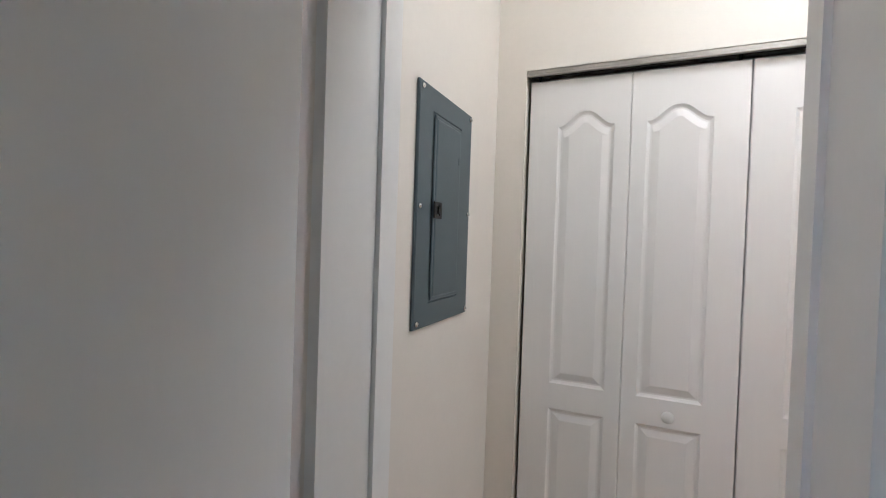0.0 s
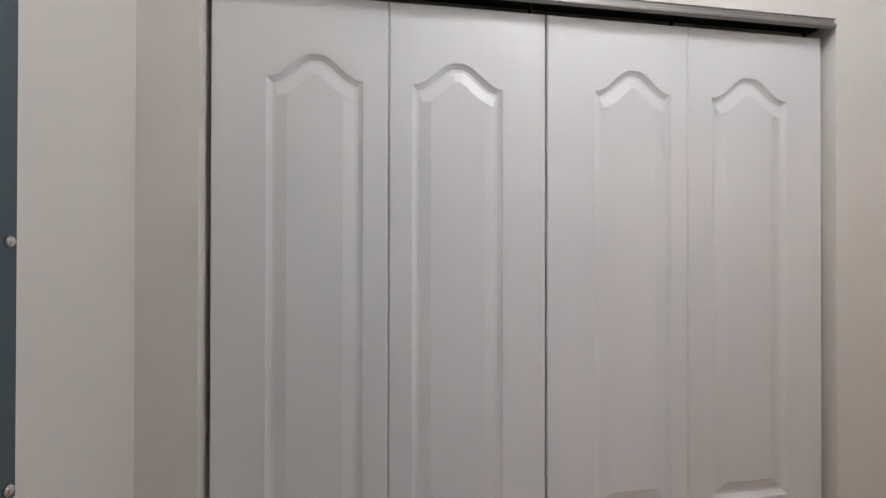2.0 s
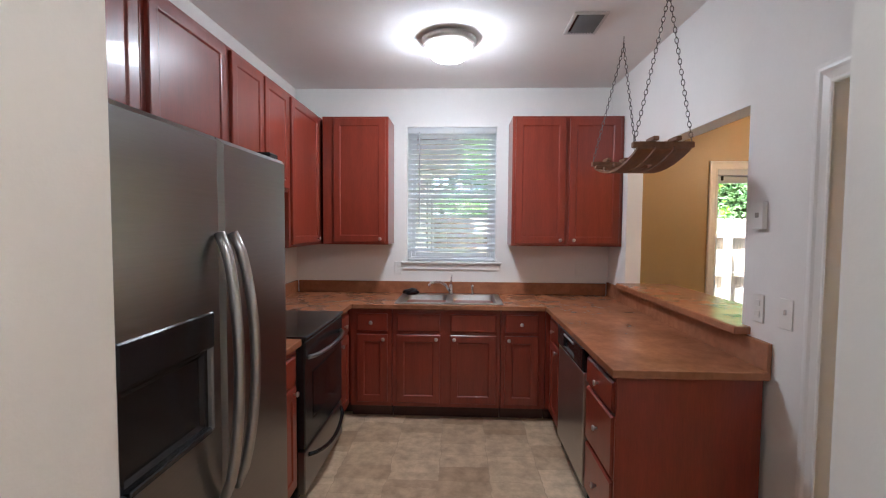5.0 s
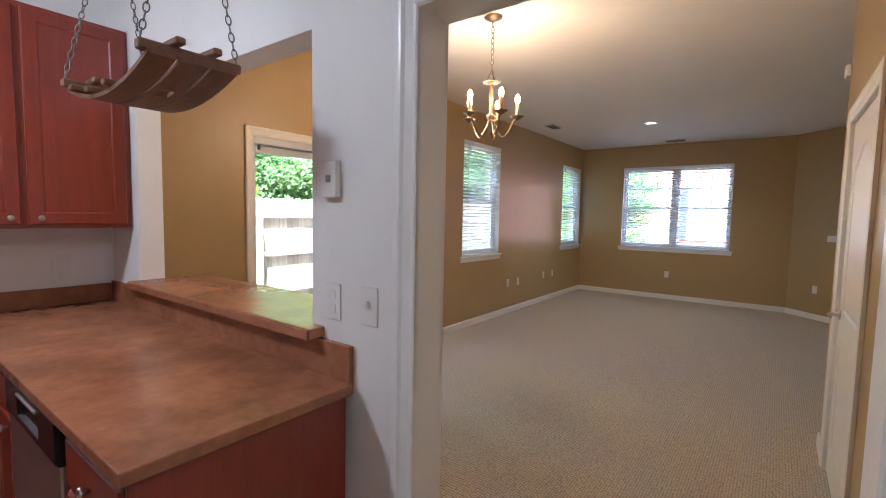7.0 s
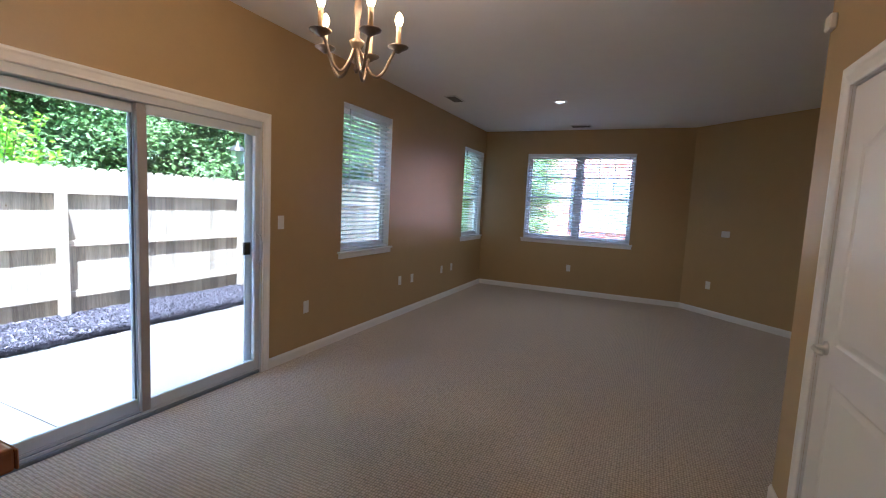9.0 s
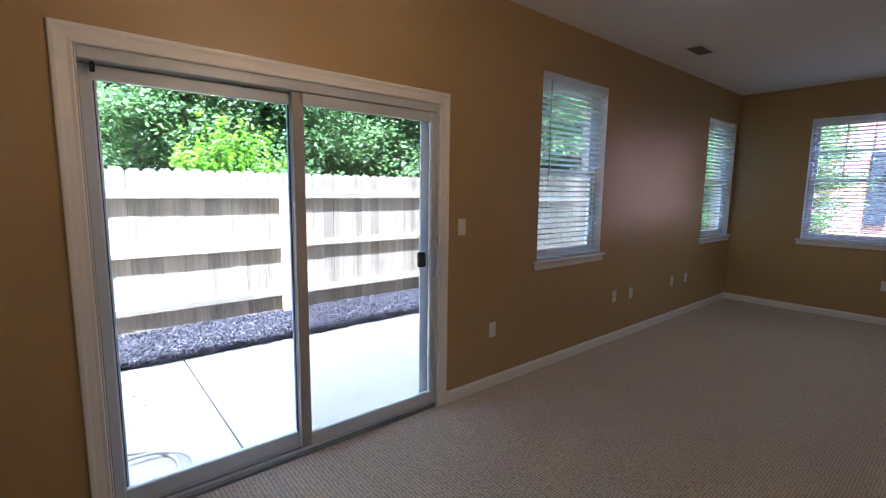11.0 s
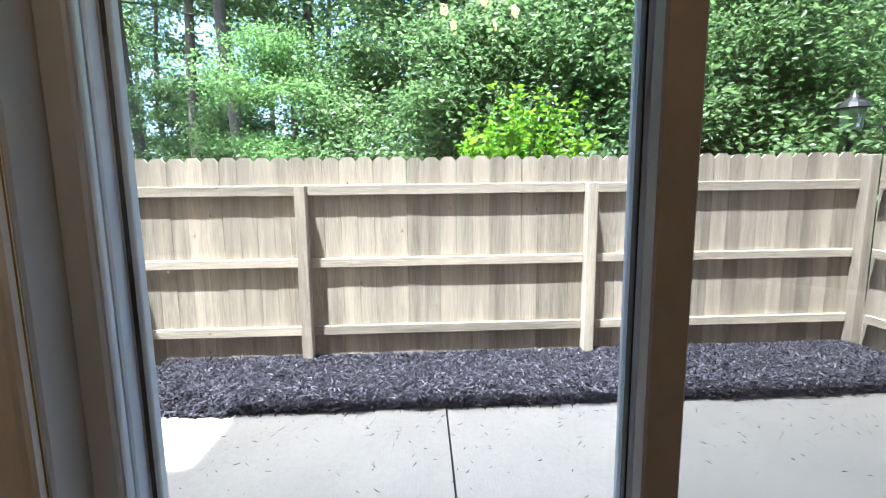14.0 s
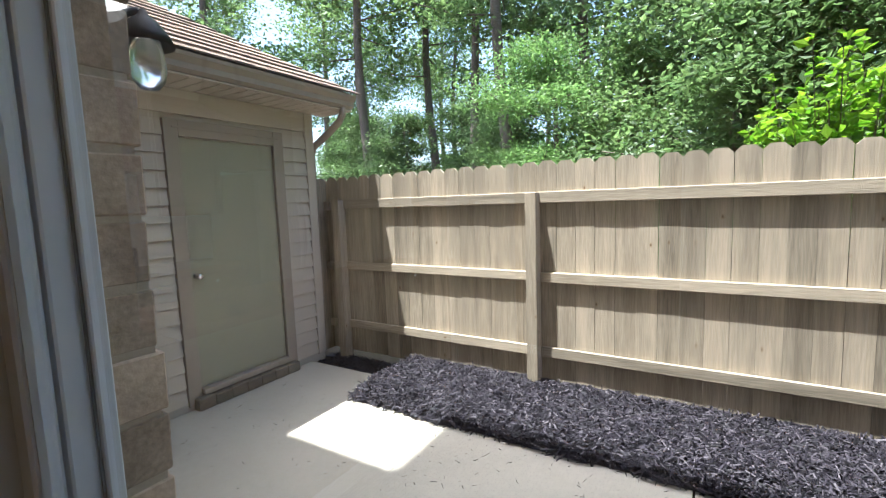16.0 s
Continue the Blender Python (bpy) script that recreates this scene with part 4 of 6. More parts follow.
# rack of barrel staves, on chains
RACKWOOD = material("oak_stave", (0.17, 0.078, 0.036), 0.55, var=0.35, scale=5, stretch=(0.8, 8, 8))
rk = thing("hanging_rack", (4.6, 0.08, 1.8), "hanging pot rack of curved wooden barrel staves on chains", "rack")
RX0, RX1 = 4.16, 4.91


def stave_z(x):
    s = (x - (RX0 + RX1) / 2) / ((RX1 - RX0) / 2)
    return 1.840 + 0.070 * s * s


for y0, y1, hole in ((-0.055, 0.026, False), (0.036, 0.121, True), (0.131, 0.21, False)):
    bm = bmesh.new()
    n = 24
    for i in range(n):
        xa, xb = RX0 + (RX1 - RX0) * i / n, RX0 + (RX1 - RX0) * (i + 1) / n
        lanes = [(y0, y1)] if not (hole and i in (6, 7)) else [(y0, y0 + 0.022), (y1 - 0.022, y1)]
        for p, q in lanes:
            vs = box(bm, xa, xb, p, q, 0.006, 0.02)
            for v in vs:
                v.co.z += stave_z(v.co.x)
    bmesh.ops.remove_doubles(bm, verts=bm.verts[:], dist=1e-5)
    part("stave", bm, RACKWOOD, rk)
for x, h in ((RX0 + 0.02, 0.03), (RX0 + 0.30, 0.022), (RX0 + 0.47, 0.022), (RX0 + 0.64, 0.022), (RX1 - 0.02, 0.03)):
    z = stave_z(x) + 0.0205
    part("cross_bar", soft_box(x - 0.016, x + 0.016, -0.075, 0.23, z + 0.002, z + 0.002 + h, 0.004, 1), RACKWOOD, rk)
for x in (RX0 + 0.02, RX1 - 0.02):
    for y in (0.02, 0.13):
        z = stave_z(x) + 0.0525
        part("peg", soft_box(x - 0.05, x + 0.05, y - 0.014, y + 0.014, z, z + 0.022, 0.004, 1), RACKWOOD, rk)
IRON = material("chain_iron", (0.16, 0.15, 0.14), 0.45, 0.9, var=0.2)
link_me = mesh_of("link", tube([(0.008 * math.cos(a), 0, 0.016 * math.sin(a)) for a in [2 * math.pi * k / 10 for k in range(10)]], 0.0022, 5, True), IRON, smooth=True)
for hook, x in (((4.20, 0.06, CK), RX0 + 0.02), ((4.86, 0.05, CK), RX1 - 0.02)):
    part("hook", tube([(hook[0], hook[1], CK - 0.0005), (hook[0], hook[1], CK - 0.03), (hook[0] + 0.012, hook[1], CK - 0.045), (hook[0], hook[1], CK - 0.06)], 0.003, 6), IRON, rk)
    for y in (-0.065, 0.22):
        a, b = Vector((hook[0], hook[1], CK - 0.06)), Vector((x, y, stave_z(x) + 0.055))
        n = int((b - a).length / 0.0265)
        d = (b - a).normalized()
        q = d.to_track_quat("Z", "Y").to_matrix().to_4x4()
        for i in range(n + 1):
            o = new("chain_link", link_me)
            o.parent = rk
            o.matrix_parent_inverse = rk.matrix_basis.inverted()
            o.matrix_basis = Matrix.Translation(a + d * 0.0265 * i) @ q @ pose(0, 0, 0, 0, 0, 90 * (i % 2) + 20)

# ---- cased opening, hall door, skirting ----
casing("casing_opening", "+y", YS, 2.535, 3.52, 2.04, 0.083)
bm = bmesh.new()
box(bm, 3.52, 3.534, YS2 - 0.004, YS + 0.004, 0, 2.04)
box(bm, 2.521, 2.535, YS2 - 0.004, YS + 0.004, 0, 2.04)
box(bm, 2.521, 3.534, YS2 - 0.004, YS + 0.004, 2.04, 2.0445)
structure("opening_lining", bm, TRIM, label="white painted lining of the opening", category="trim")
casing("casing_opening_back", "-y", YS2, 2.535, 3.52, 2.04, 0.083)
casing("casing_panel_door", "+x", XH, -2.67, -1.76, 2.03, 0.083)
hd = thing("panel_door", (XH, -2.3, 0.0), "white moulded interior door with arched panel, closed", "door")
hat = FACE["+x"](XH - 0.008)
lf = part("leaf", slab(-2.662, -1.768, 0.012, 2.022, 0.035, [(-2.52, -1.91, 0.98, 1.77, 0.09), (-2.52, -1.91, 0.22, 0.83, 0)], hat, MOULD), DOORPAINT, hd)
part("rose", turned([(0.03, 0), (0.03, 0.006), (0.012, 0.010), (0.011, 0.045), (0.0, 0.046)], hat, -2.60, 0.95), NICKEL, lf, "satin nickel rose", True)
part("lever", tube([hat(-2.60, 0.04, 0.95), hat(-2.575, 0.052, 0.95), hat(-2.49, 0.05, 0.948)], 0.009, 8), NICKEL, lf, "satin nickel lever handle", True)
for z in (0.25, 1.02, 1.80):
    part("hinge", bar(FACE["+x"](XH - 0.006), -1.778, -1.754, 0, 0.009, z - 0.045, z + 0.045, 0.002), NICKEL, hd, "satin nickel hinge")
for i, (p, q, s) in enumerate((((XE, -8.32), (XE, -3.058), (-1, 0)), ((XE, -1.09), (XE, YS2), (-1, 0)), ((2.52, YF), (XE, YF), (0, 1)), ((XH, -1.67), (XH, YS2 - 0.02), (1, 0)), ((XH, -3.05), (XH, -2.76), (1, 0)),
                               ((0.4, -3.05), (XH, -3.05), (0, -1)), ((2.52, YF), (2.52 - 2.1, YF + 2.1), (1, 1)), ((3.60, YS2), (XE, YS2), (0, -1)), ((0.68, YB), (0.785, YB), (0, -1)), ((2.205, YB), (2.465, YB), (0, -1)), ((0.675, 0.74), (0.675, YB), (1, 0)))):
    baseboard("baseboard", p, q, s)
at45 = Matrix.Translation((2.52, YF, 0)) @ Matrix.Rotation(radians(135), 4, "Z")
for u, z, w, h, lab in ((0.659, 1.228, 0.13, 0.09, "white control plate on the slanting wall"), (0.464, 0.449, 0.075, 0.115, "white socket plate on the slanting wall")):
    t = thing("wall_plate", at45 @ Vector((u, -0.001, z)), lab, "plate", "wall plates")
    bm = soft_box(u - w / 2, u + w / 2, -0.0065, -0.0005, z - h / 2, z + h / 2, 0.002, 1)
    bm.transform(at45)
    part("plate", bm, PLASTIC, t)
det = thing("smoke_detector", (XH, -3.0, 2.36), "small white sensor on the corner of the wall", "sensor")
part("case", bar(FACE["+x"](XH), -3.030, -2.960, 0.0005, 0.03, 2.36, 2.43, 0.006), PLASTIC, det)

# ---- windows with blinds ----
SLAT = material("white_blind_slat", (0.90, 0.91, 0.92), 0.35, var=0.02)
snt = SLAT.node_tree
thin = snt.nodes.new("ShaderNodeBsdfTranslucent")
thin.inputs[0].default_value = (0.93, 0.95, 0.97, 1)
through_mix = snt.nodes.new("ShaderNodeMixShader")
through_mix.inputs[0].default_value = 0.65
snt.links.new(snt.nodes["Principled BSDF"].outputs[0], through_mix.inputs[1])
snt.links.new(thin.outputs[0], through_mix.inputs[2])
snt.links.new(through_mix.outputs[0], snt.nodes["Material Output"].inputs[0])
SASH = material("white_sash", (0.74, 0.75, 0.77), 0.35, var=0.02)


def window(name, facing, face, u0, u1, z0, z1, units, grid, label, turn, stool=0.05):
    """A double-hung window in its opening: frame, sashes with panes, stool and apron, and a blind for the whole width."""
    at = FACE[facing](face)
    w = tagged(new(name), label, "window", kind="structure")
    w.location = at((u0 + u1) / 2, 0, z0)
    e = 0.035
    part("window_frame", bar(at, u0, u0 + e, -0.15, -0.075, z0, z1, 0.003), SASH, w)
    part("window_frame", bar(at, u1 - e, u1, -0.15, -0.075, z0, z1, 0.003), SASH, w)
    part("window_frame", bar(at, u0 + e, u1 - e, -0.15, -0.075, z1 - e, z1, 0.003), SASH, w)
    part("window_frame", bar(at, u0 + e, u1 - e, -0.15, -0.075, z0, z0 + e, 0.003), SASH, w)
    span = (u1 - u0 - 2 * e - (units - 1) * 0.07) / units
    zm = (z0 + z1) / 2 - 0.01
    for k in range(units):
        a = u0 + e + k * (span + 0.07)
        b = a + span
        if k:
            part("mullion", bar(at, a - 0.07, a, -0.15, -0.075, z0 + e, z1 - e, 0.003), SASH, w)
        for lo, hi, d in ((z0 + e, zm + 0.02, -0.105), (zm - 0.02, z1 - e, -0.135)):
            s = part("sash", bar(at, a, a + 0.035, d - 0.012, d + 0.016, lo, hi, 0.003), SASH, w)
            part("sash", bar(at, b - 0.035, b, d - 0.012, d + 0.016, lo, hi, 0.003), SASH, w)
            part("sash", bar(at, a + 0.035, b - 0.035, d - 0.012, d + 0.016, lo, lo + 0.04, 0.003), SASH, w)
            part("sash", bar(at, a + 0.035, b - 0.035, d - 0.012, d + 0.016, hi - 0.04, hi, 0.003), SASH, w)
            g = part("pane", bar(at, a + 0.03, b - 0.03, d - 0.002, d + 0.002, lo + 0.03, hi - 0.03, 0.0), GLASS, s)
            g.visible_shadow = False
            if grid and lo > zm - 0.1:
                for i in (1, 2):
                    c = a + 0.035 + (span - 0.07) * i / 3
                    part("muntin", bar(at, c - 0.008, c + 0.008, d - 0.004, d + 0.004, lo + 0.04, hi - 0.04, 0.001), SASH, s)
                c = (lo + hi) / 2
                part("muntin", bar(at, a + 0.035, b - 0.035, d - 0.005, d + 0.003, c - 0.008, c + 0.008, 0.001), SASH, s)
    part("window_sill", bar(at, u0 - stool, u1 + stool, -0.074, 0.035, z0 - 0.022, z0, 0.006), TRIM, w)
    part("apron", bar(at, u0 - stool + 0.012, u1 + stool - 0.012, 0.001, 0.014, z0 - 0.075, z0 - 0.0225, 0.003), TRIM, w)
    # blind
    bl = thing("window_blind", at((u0 + u1) / 2, -0.03, z1), "white slatted window blind, lowered with open slats", "blind", "window blinds")
    part("headrail", bar(at, u0 + 0.004, u1 - 0.004, -0.065, -0.004, z1 - 0.06, z1 - 0.004, 0.003), SLAT, bl)
    pitch = 0.0445
    n = int((z1 - z0 - 0.11) / pitch)
    half = (u1 - u0) / 2 - 0.008
    bm = bmesh.new()
    rows = []
    for q in range(4):
        s = q / 3 - 0.5
        rows.append((s * 0.048, 0.004 * (0.25 - s * s) * 4))
    tilt = radians(turn)
    for side in (0, 0.0018):
        for a, b in zip(rows, rows[1:]):
            f = []
            for uu, (dd, zz) in ((-half, a), (half, a), (half, b), (-half, b)):
                dy, dz = dd * math.cos(tilt) - zz * math.sin(tilt), dd * math.sin(tilt) + zz * math.cos(tilt) - side
                f.append(bm.verts.new(Vector(at(uu, dy - 0.034, dz)) - Vector(at(0, 0, 0))))
            bm.faces.new(f)
    bmesh.ops.remove_doubles(bm, verts=bm.verts[:], dist=1e-6)
    me = mesh_of("slat", bm, SLAT)
    for i in range(n):
        o = new("slat", me)
        o.parent = bl
        o.matrix_parent_inverse = bl.matrix_basis.inverted()
        o.location = at((u0 + u1) / 2, 0, z1 - 0.085 - i * pitch)
        o.rotation_euler = (0, random.uniform(-0.003, 0.003) if facing[1] == "y" else 0, 0)
    part("bottom_rail", bar(at, u0 + 0.006, u1 - 0.006, -0.058, -0.012, z0 + 0.004, z0 + 0.024, 0.004), SLAT, bl)
    for s in ((0.15, 0.85) if u1 - u0 < 1.2 else (0.08, 0.36, 0.64, 0.92)):
        c = u0 + (u1 - u0) * s
        for d in (-0.060, -0.010):
            part("cord", bar(at, c - 0.0008, c + 0.0008, d - 0.0008, d + 0.0008, z0 + 0.02, z1 - 0.05, 0.0), SLAT, bl)
    c = u1 - 0.11 if facing == "-x" else u0 + 0.1
    part("wand", tube([at(c, 0.0, z1 - 0.05), at(c, 0.004, z1 - 0.9)], 0.004, 6), material("clear_grey_wand", (0.25, 0.26, 0.27), 0.3), bl)


window("window_1", "-x", XE, 0.775, 1.58, 1.205, 2.415, 1, False, "white double hung kitchen window above the sink", 36)
window("window_2", "-x", XE, -4.955, -4.02, 0.93, 2.43, 1, False, "white double hung living room window", 16)
window("window_3", "-x", XE, -8.215, -7.29, 0.93, 2.43, 1, False, "white double hung living room window", 16)
window("window_4", "+y", YF, 3.34, 5.13, 0.94, 2.43, 2, True, "white twin double hung window with grids", 12)

# ---- sliding door ----
sd = tagged(new("door_1"), "white vinyl sliding glass patio door, closed", "sliding door", kind="structure")
sd.location = (XE, -2.07, 0)
sat = FACE["-x"](XE)
VB = VINYLWHITE
part("frame", bar(sat, SL_Y1 - 0.006, SL_Y1 + 0.03, -0.107, -0.002, 0, SL_Z, 0.004), VB, sd)
part("frame", bar(sat, SL_Y0 - 0.03, SL_Y0 + 0.006, -0.107, -0.002, 0, SL_Z, 0.004), VB, sd)
part("frame", bar(sat, SL_Y0 + 0.006, SL_Y1 - 0.006, -0.107, -0.002, SL_Z - 0.055, SL_Z + 0.02, 0.004), VB, sd)
part("outer_lip", bar(sat, SL_Y1 - 0.070, SL_Y1 + 0.006, -0.158, -0.139, -0.02, SL_Z + 0.02, 0.002), VB, sd)
part("outer_lip", bar(sat, SL_Y0 - 0.03, SL_Y0 + 0.03, -0.158, -0.139, -0.02, SL_Z + 0.02, 0.002), VB, sd)
part("outer_stile", bar(sat, SL_Y1 - 0.051, SL_Y1 - 0.007, -0.1385, -0.1075, 0.0, SL_Z, 0.003), VB, sd)
part("lip_gasket", bar(sat, SL_Y1 - 0.061, SL_Y1 - 0.0545, -0.1385, -0.136, 0.03, SL_Z - 0.03, 0.0), material("lip_gasket_black", (0.012, 0.012, 0.013), 0.6), sd)
part("threshold", bar(sat, SL_Y0 + 0.006, SL_Y1 - 0.006, -0.107, -0.004, -0.02, 0.022, 0.004), material("slate_track", (0.20, 0.235, 0.28), 0.4, 0.3, var=0.1), sd, "slate blue metal track")
part("track_rib", bar(sat, SL_Y0 + 0.006, SL_Y1 - 0.006, -0.075, -0.069, 0.022, 0.038, 0.001), VB, sd)
part("track_rib", bar(sat, SL_Y0 + 0.006, SL_Y1 - 0.006, -0.024, -0.018, 0.022, 0.038, 0.001), VB, sd)
# darker than the other vinyl: the backlit stile's shade is in its colour
INTERLOCK = material("backlit_interlock", (0.34, 0.32, 0.31), 0.45, var=0.08)
GASKET = material("black_gasket", (0.015, 0.015, 0.016), 0.6)
for name, a, b, d, lab in (("fixed_panel", -2.072, SL_Y1 - 0.007, -0.102, ""), ("moving_panel", SL_Y0 + 0.007, -2.025, -0.052, "")):
    z0, z1, st = 0.040, SL_Z - 0.057, 0.044
    pn = part(name, bar(sat, a, a + st, d, d + 0.036, z0, z1, 0.004), VB, sd)
    part("stile", bar(sat, b - (st if name == "fixed_panel" else 0.060), b, d, d + 0.036, z0, z1, 0.004), VB if name == "fixed_panel" else INTERLOCK, pn)
    part("rail", bar(sat, a + st, b - st, d, d + 0.036, z0, z0 + 0.075, 0.004), VB, pn)
    part("rail", bar(sat, a + st, b - st, d, d + 0.036, z1 - 0.06, z1, 0.004), VB, pn)
    g = part("pane", bar(sat, a + st - 0.01, b - st + 0.01, d + 0.016, d + 0.022, z0 + 0.065, z1 - 0.05, 0.0), GLASS, pn)
    g.visible_shadow = False
    for p, q, r, s in ((a + st, a + st + 0.003, z0 + 0.075, z1 - 0.06), (b - st - 0.003, b - st, z0 + 0.075, z1 - 0.06)):
        part("gasket", bar(sat, p, q, d + 0.010, d + 0.029, r, s, 0.0), GASKET if abs(p + 2.05) < 0.2 else VB, pn)
SCREEN = bpy.data.materials.new("insect_screen")
SCREEN.use_nodes = True
nt = SCREEN.node_tree
clear = nt.nodes.new("ShaderNodeBsdfTransparent")
weave = nt.nodes.new("ShaderNodeMixShader")
weave.inputs[0].default_value = 0.25
nt.nodes["Principled BSDF"].inputs["Base Color"].default_value = (0.06, 0.06, 0.065, 1)
nt.nodes["Principled BSDF"].inputs["Roughness"].default_value = 0.6
nt.links.new(clear.outputs[0], weave.inputs[1])
nt.links.new(nt.nodes["Principled BSDF"].outputs[0], weave.inputs[2])
nt.links.new(weave.outputs[0], nt.nodes["Material Output"].inputs[0])
sc0, sc1 = SL_Y0 + 0.034, -2.034
scr = part("screen_panel", bar(sat, sc0, sc0 + 0.026, -0.137, -0.124, 0.03, SL_Z - 0.03, 0.002), VB, sd, "sliding insect screen panel")
part("screen_stile", bar(sat, sc1 - 0.026, sc1, -0.137, -0.124, 0.03, SL_Z - 0.03, 0.002), VB, scr)
part("screen_rail", bar(sat, sc0 + 0.026, sc1 - 0.026, -0.137, -0.124, 0.03, 0.058, 0.002), VB, scr)
part("screen_rail", bar(sat, sc0 + 0.026, sc1 - 0.026, -0.137, -0.124, SL_Z - 0.058, SL_Z - 0.03, 0.002), VB, scr)
bm = bmesh.new()
bm.faces.new([bm.verts.new(sat(u, -0.13, z)) for u, z in ((sc0 + 0.02, 0.05), (sc1 - 0.02, 0.05), (sc1 - 0.02, SL_Z - 0.05), (sc0 + 0.02, SL_Z - 0.05))])
part("screen_mesh", bm, SCREEN, scr, "fine grey insect screen")
hy = SL_Y0 + 0.03
part("handle", tube([sat(hy, -0.018, 0.92), sat(hy, 0.012, 0.935), sat(hy, 0.030, 0.99), sat(hy, 0.034, 1.04), sat(hy, 0.030, 1.09), sat(hy, 0.012, 1.145), sat(hy, -0.018, 1.16)], 0.007, 8), VB, sd, "white bow handle", True)
part("lock", bar(sat, hy + 0.028, hy + 0.085, -0.09, -0.058, 0.985, 1.085, 0.006), BLACK, sd, "black outside pull")
part("roller_stop", bar(sat, SL_Y1 - 0.062, SL_Y1 - 0.045, -0.03, -0.008, 1.945, 1.985, 0.003), BLACK, sd)
casing("casing_slider", "-x", XE, SL_Y0 - 0.002, SL_Y1 + 0.002, SL_Z - 0.004, 0.072, 0.0)

# ---- outdoors: ground, terrace, mulch ----
bm = bmesh.new()
box(bm, -400, 400, -400, 400, -0.6, ZG - 0.05)
structure("ground", bm, SOIL, label="brown soil and leaf litter ground", category="ground")
bm = bmesh.new()
for x0, x1, y0, y1 in ((XO - 0.1, 8.36, -1.836, 0.40), (XO - 0.1, 8.85, 0.40, 1.52), (XO - 0.1, 8.36, -5.9, -1.848), (XO - 0.1, 8.36, -9.5, -5.912)):
    box(bm, x0, x1, y0, y1, ZG - 0.12, ZG)
bmesh.ops.remove_doubles(bm, verts=bm.verts[:], dist=1e-5)
structure("terrace", bm, CONCRETE, label="pale concrete patio slab with cut joints", category="patio")


def mulch_edge(y):
    return 8.35 + 0.035 * noise.noise(Vector((y * 2.3, 0, 0))) + 0.02 * noise.noise(Vector((y * 9, 3, 0)))


bm = bmesh.new()
ny, nx = 110, 12
grid = []
for j in range(ny + 1):
    y = 0.52 - 6.2 * j / ny
    row = []
    for i in range(nx + 1):
        s = i / nx
        x = mulch_edge(y) + (9.235 - mulch_edge(y)) * s
        z = ZG + 0.004 + 0.055 * min(1, s * 6) + 0.02 * noise.noise(Vector((x * 5, y * 5, 0))) * min(1, s * 6)
        row.append(bm.verts.new((x, y, max(ZG + 0.003, z))))
    grid.append(row)
for j in range(ny):
    for i in range(nx):
        bm.faces.new((grid[j][i], grid[j + 1][i], grid[j + 1][i + 1], grid[j][i + 1]))
bmesh.ops.recalc_face_normals(bm, faces=bm.faces[:])
tagged(new("mulch_bed", mesh_of("mulch_bed", bm, MULCH)), "dark shredded bark mulch bed along the fence", "mulch", kind="structure")


def slivers(name, spots, size, mat, label, category):
    """Many small chips, one object: a chip is a tapered four-sided splinter."""
    rng = np.random.default_rng(7)
    n = len(spots)
    c = np.array(spots, float)
    yaw, tip = rng.uniform(0, 2 * np.pi, n), rng.normal(0, 0.45, n)
    ln, wd, th = rng.uniform(0.5, 1.4, n) * size, rng.uniform(0.07, 0.20, n) * size, rng.uniform(0.04, 0.1, n) * size
    ax = np.stack([np.cos(yaw) * np.cos(tip), np.sin(yaw) * np.cos(tip), np.sin(tip)], 1)
    sd_ = np.stack([-np.sin(yaw), np.cos(yaw), rng.normal(0, 0.3, n)], 1)
    up = np.cross(ax, sd_)
    verts, faces = [], []
    for k, (a, s, u) in enumerate(((-1, -0.5, 0), (-1, 0.5, 0), (1, 0.35, 0), (1, -0.35, 0), (-0.8, 0, 1), (0.85, 0, 1))):
        verts.append(c + ax * (a * ln / 2)[:, None] + sd_ * (s * wd)[:, None] + up * (u * th)[:, None])
    v = np.stack(verts, 1).reshape(-1, 3)
    for i in range(n):
        b = 6 * i
        faces += [(b, b + 3, b + 5, b + 4), (b + 1, b + 4, b + 5, b + 2), (b, b + 4, b + 1), (b + 2, b + 5, b + 3), (b, b + 1, b + 2, b + 3)]
    me = bpy.data.meshes.new(name)
    me.from_pydata(v.tolist(), [], faces)
    me.materials.append(mat)
    return tagged(new(name, me), label, category, kind="stuff")


CHIP = bpy.data.materials.new("mulch_chip")
CHIP.use_nodes = True
nt = CHIP.node_tree
geo_node = nt.nodes.new("ShaderNodeNewGeometry")
col = ramp(nt, geo_node.outputs["Random Per Island"], [(0.0, (0.005, 0.0045, 0.006)), (0.5, (0.015, 0.0125, 0.018)), (0.8, (0.038, 0.032, 0.043)), (1.0, (0.10, 0.088, 0.10))])
nt.links.new(col, nt.nodes["Principled BSDF"].inputs["Base Color"])
nt.nodes["Principled BSDF"].inputs["Roughness"].default_value = 0.65
nt.nodes["Principled BSDF"].inputs["Specular IOR Level"].default_value = 0.25
rng = random.Random(3)
spots = []
while len(spots) < 42000:
    y = rng.uniform(-5.65, 0.55)
    x = mulch_edge(y) - 0.03 + (9.23 - mulch_edge(y) + 0.03) * rng.random()
    s = (x - mulch_edge(y)) / 0.9
    if s < 0.0 and rng.random() < 0.7:
        continue
    spots.append((x, y, ZG + 0.012 + 0.055 * min(1, max(0, s) * 6) + rng.uniform(0, 0.025)))
slivers("mulch", spots, 0.068, CHIP, "dark grey shredded bark mulch chips", "mulch")
spots = []
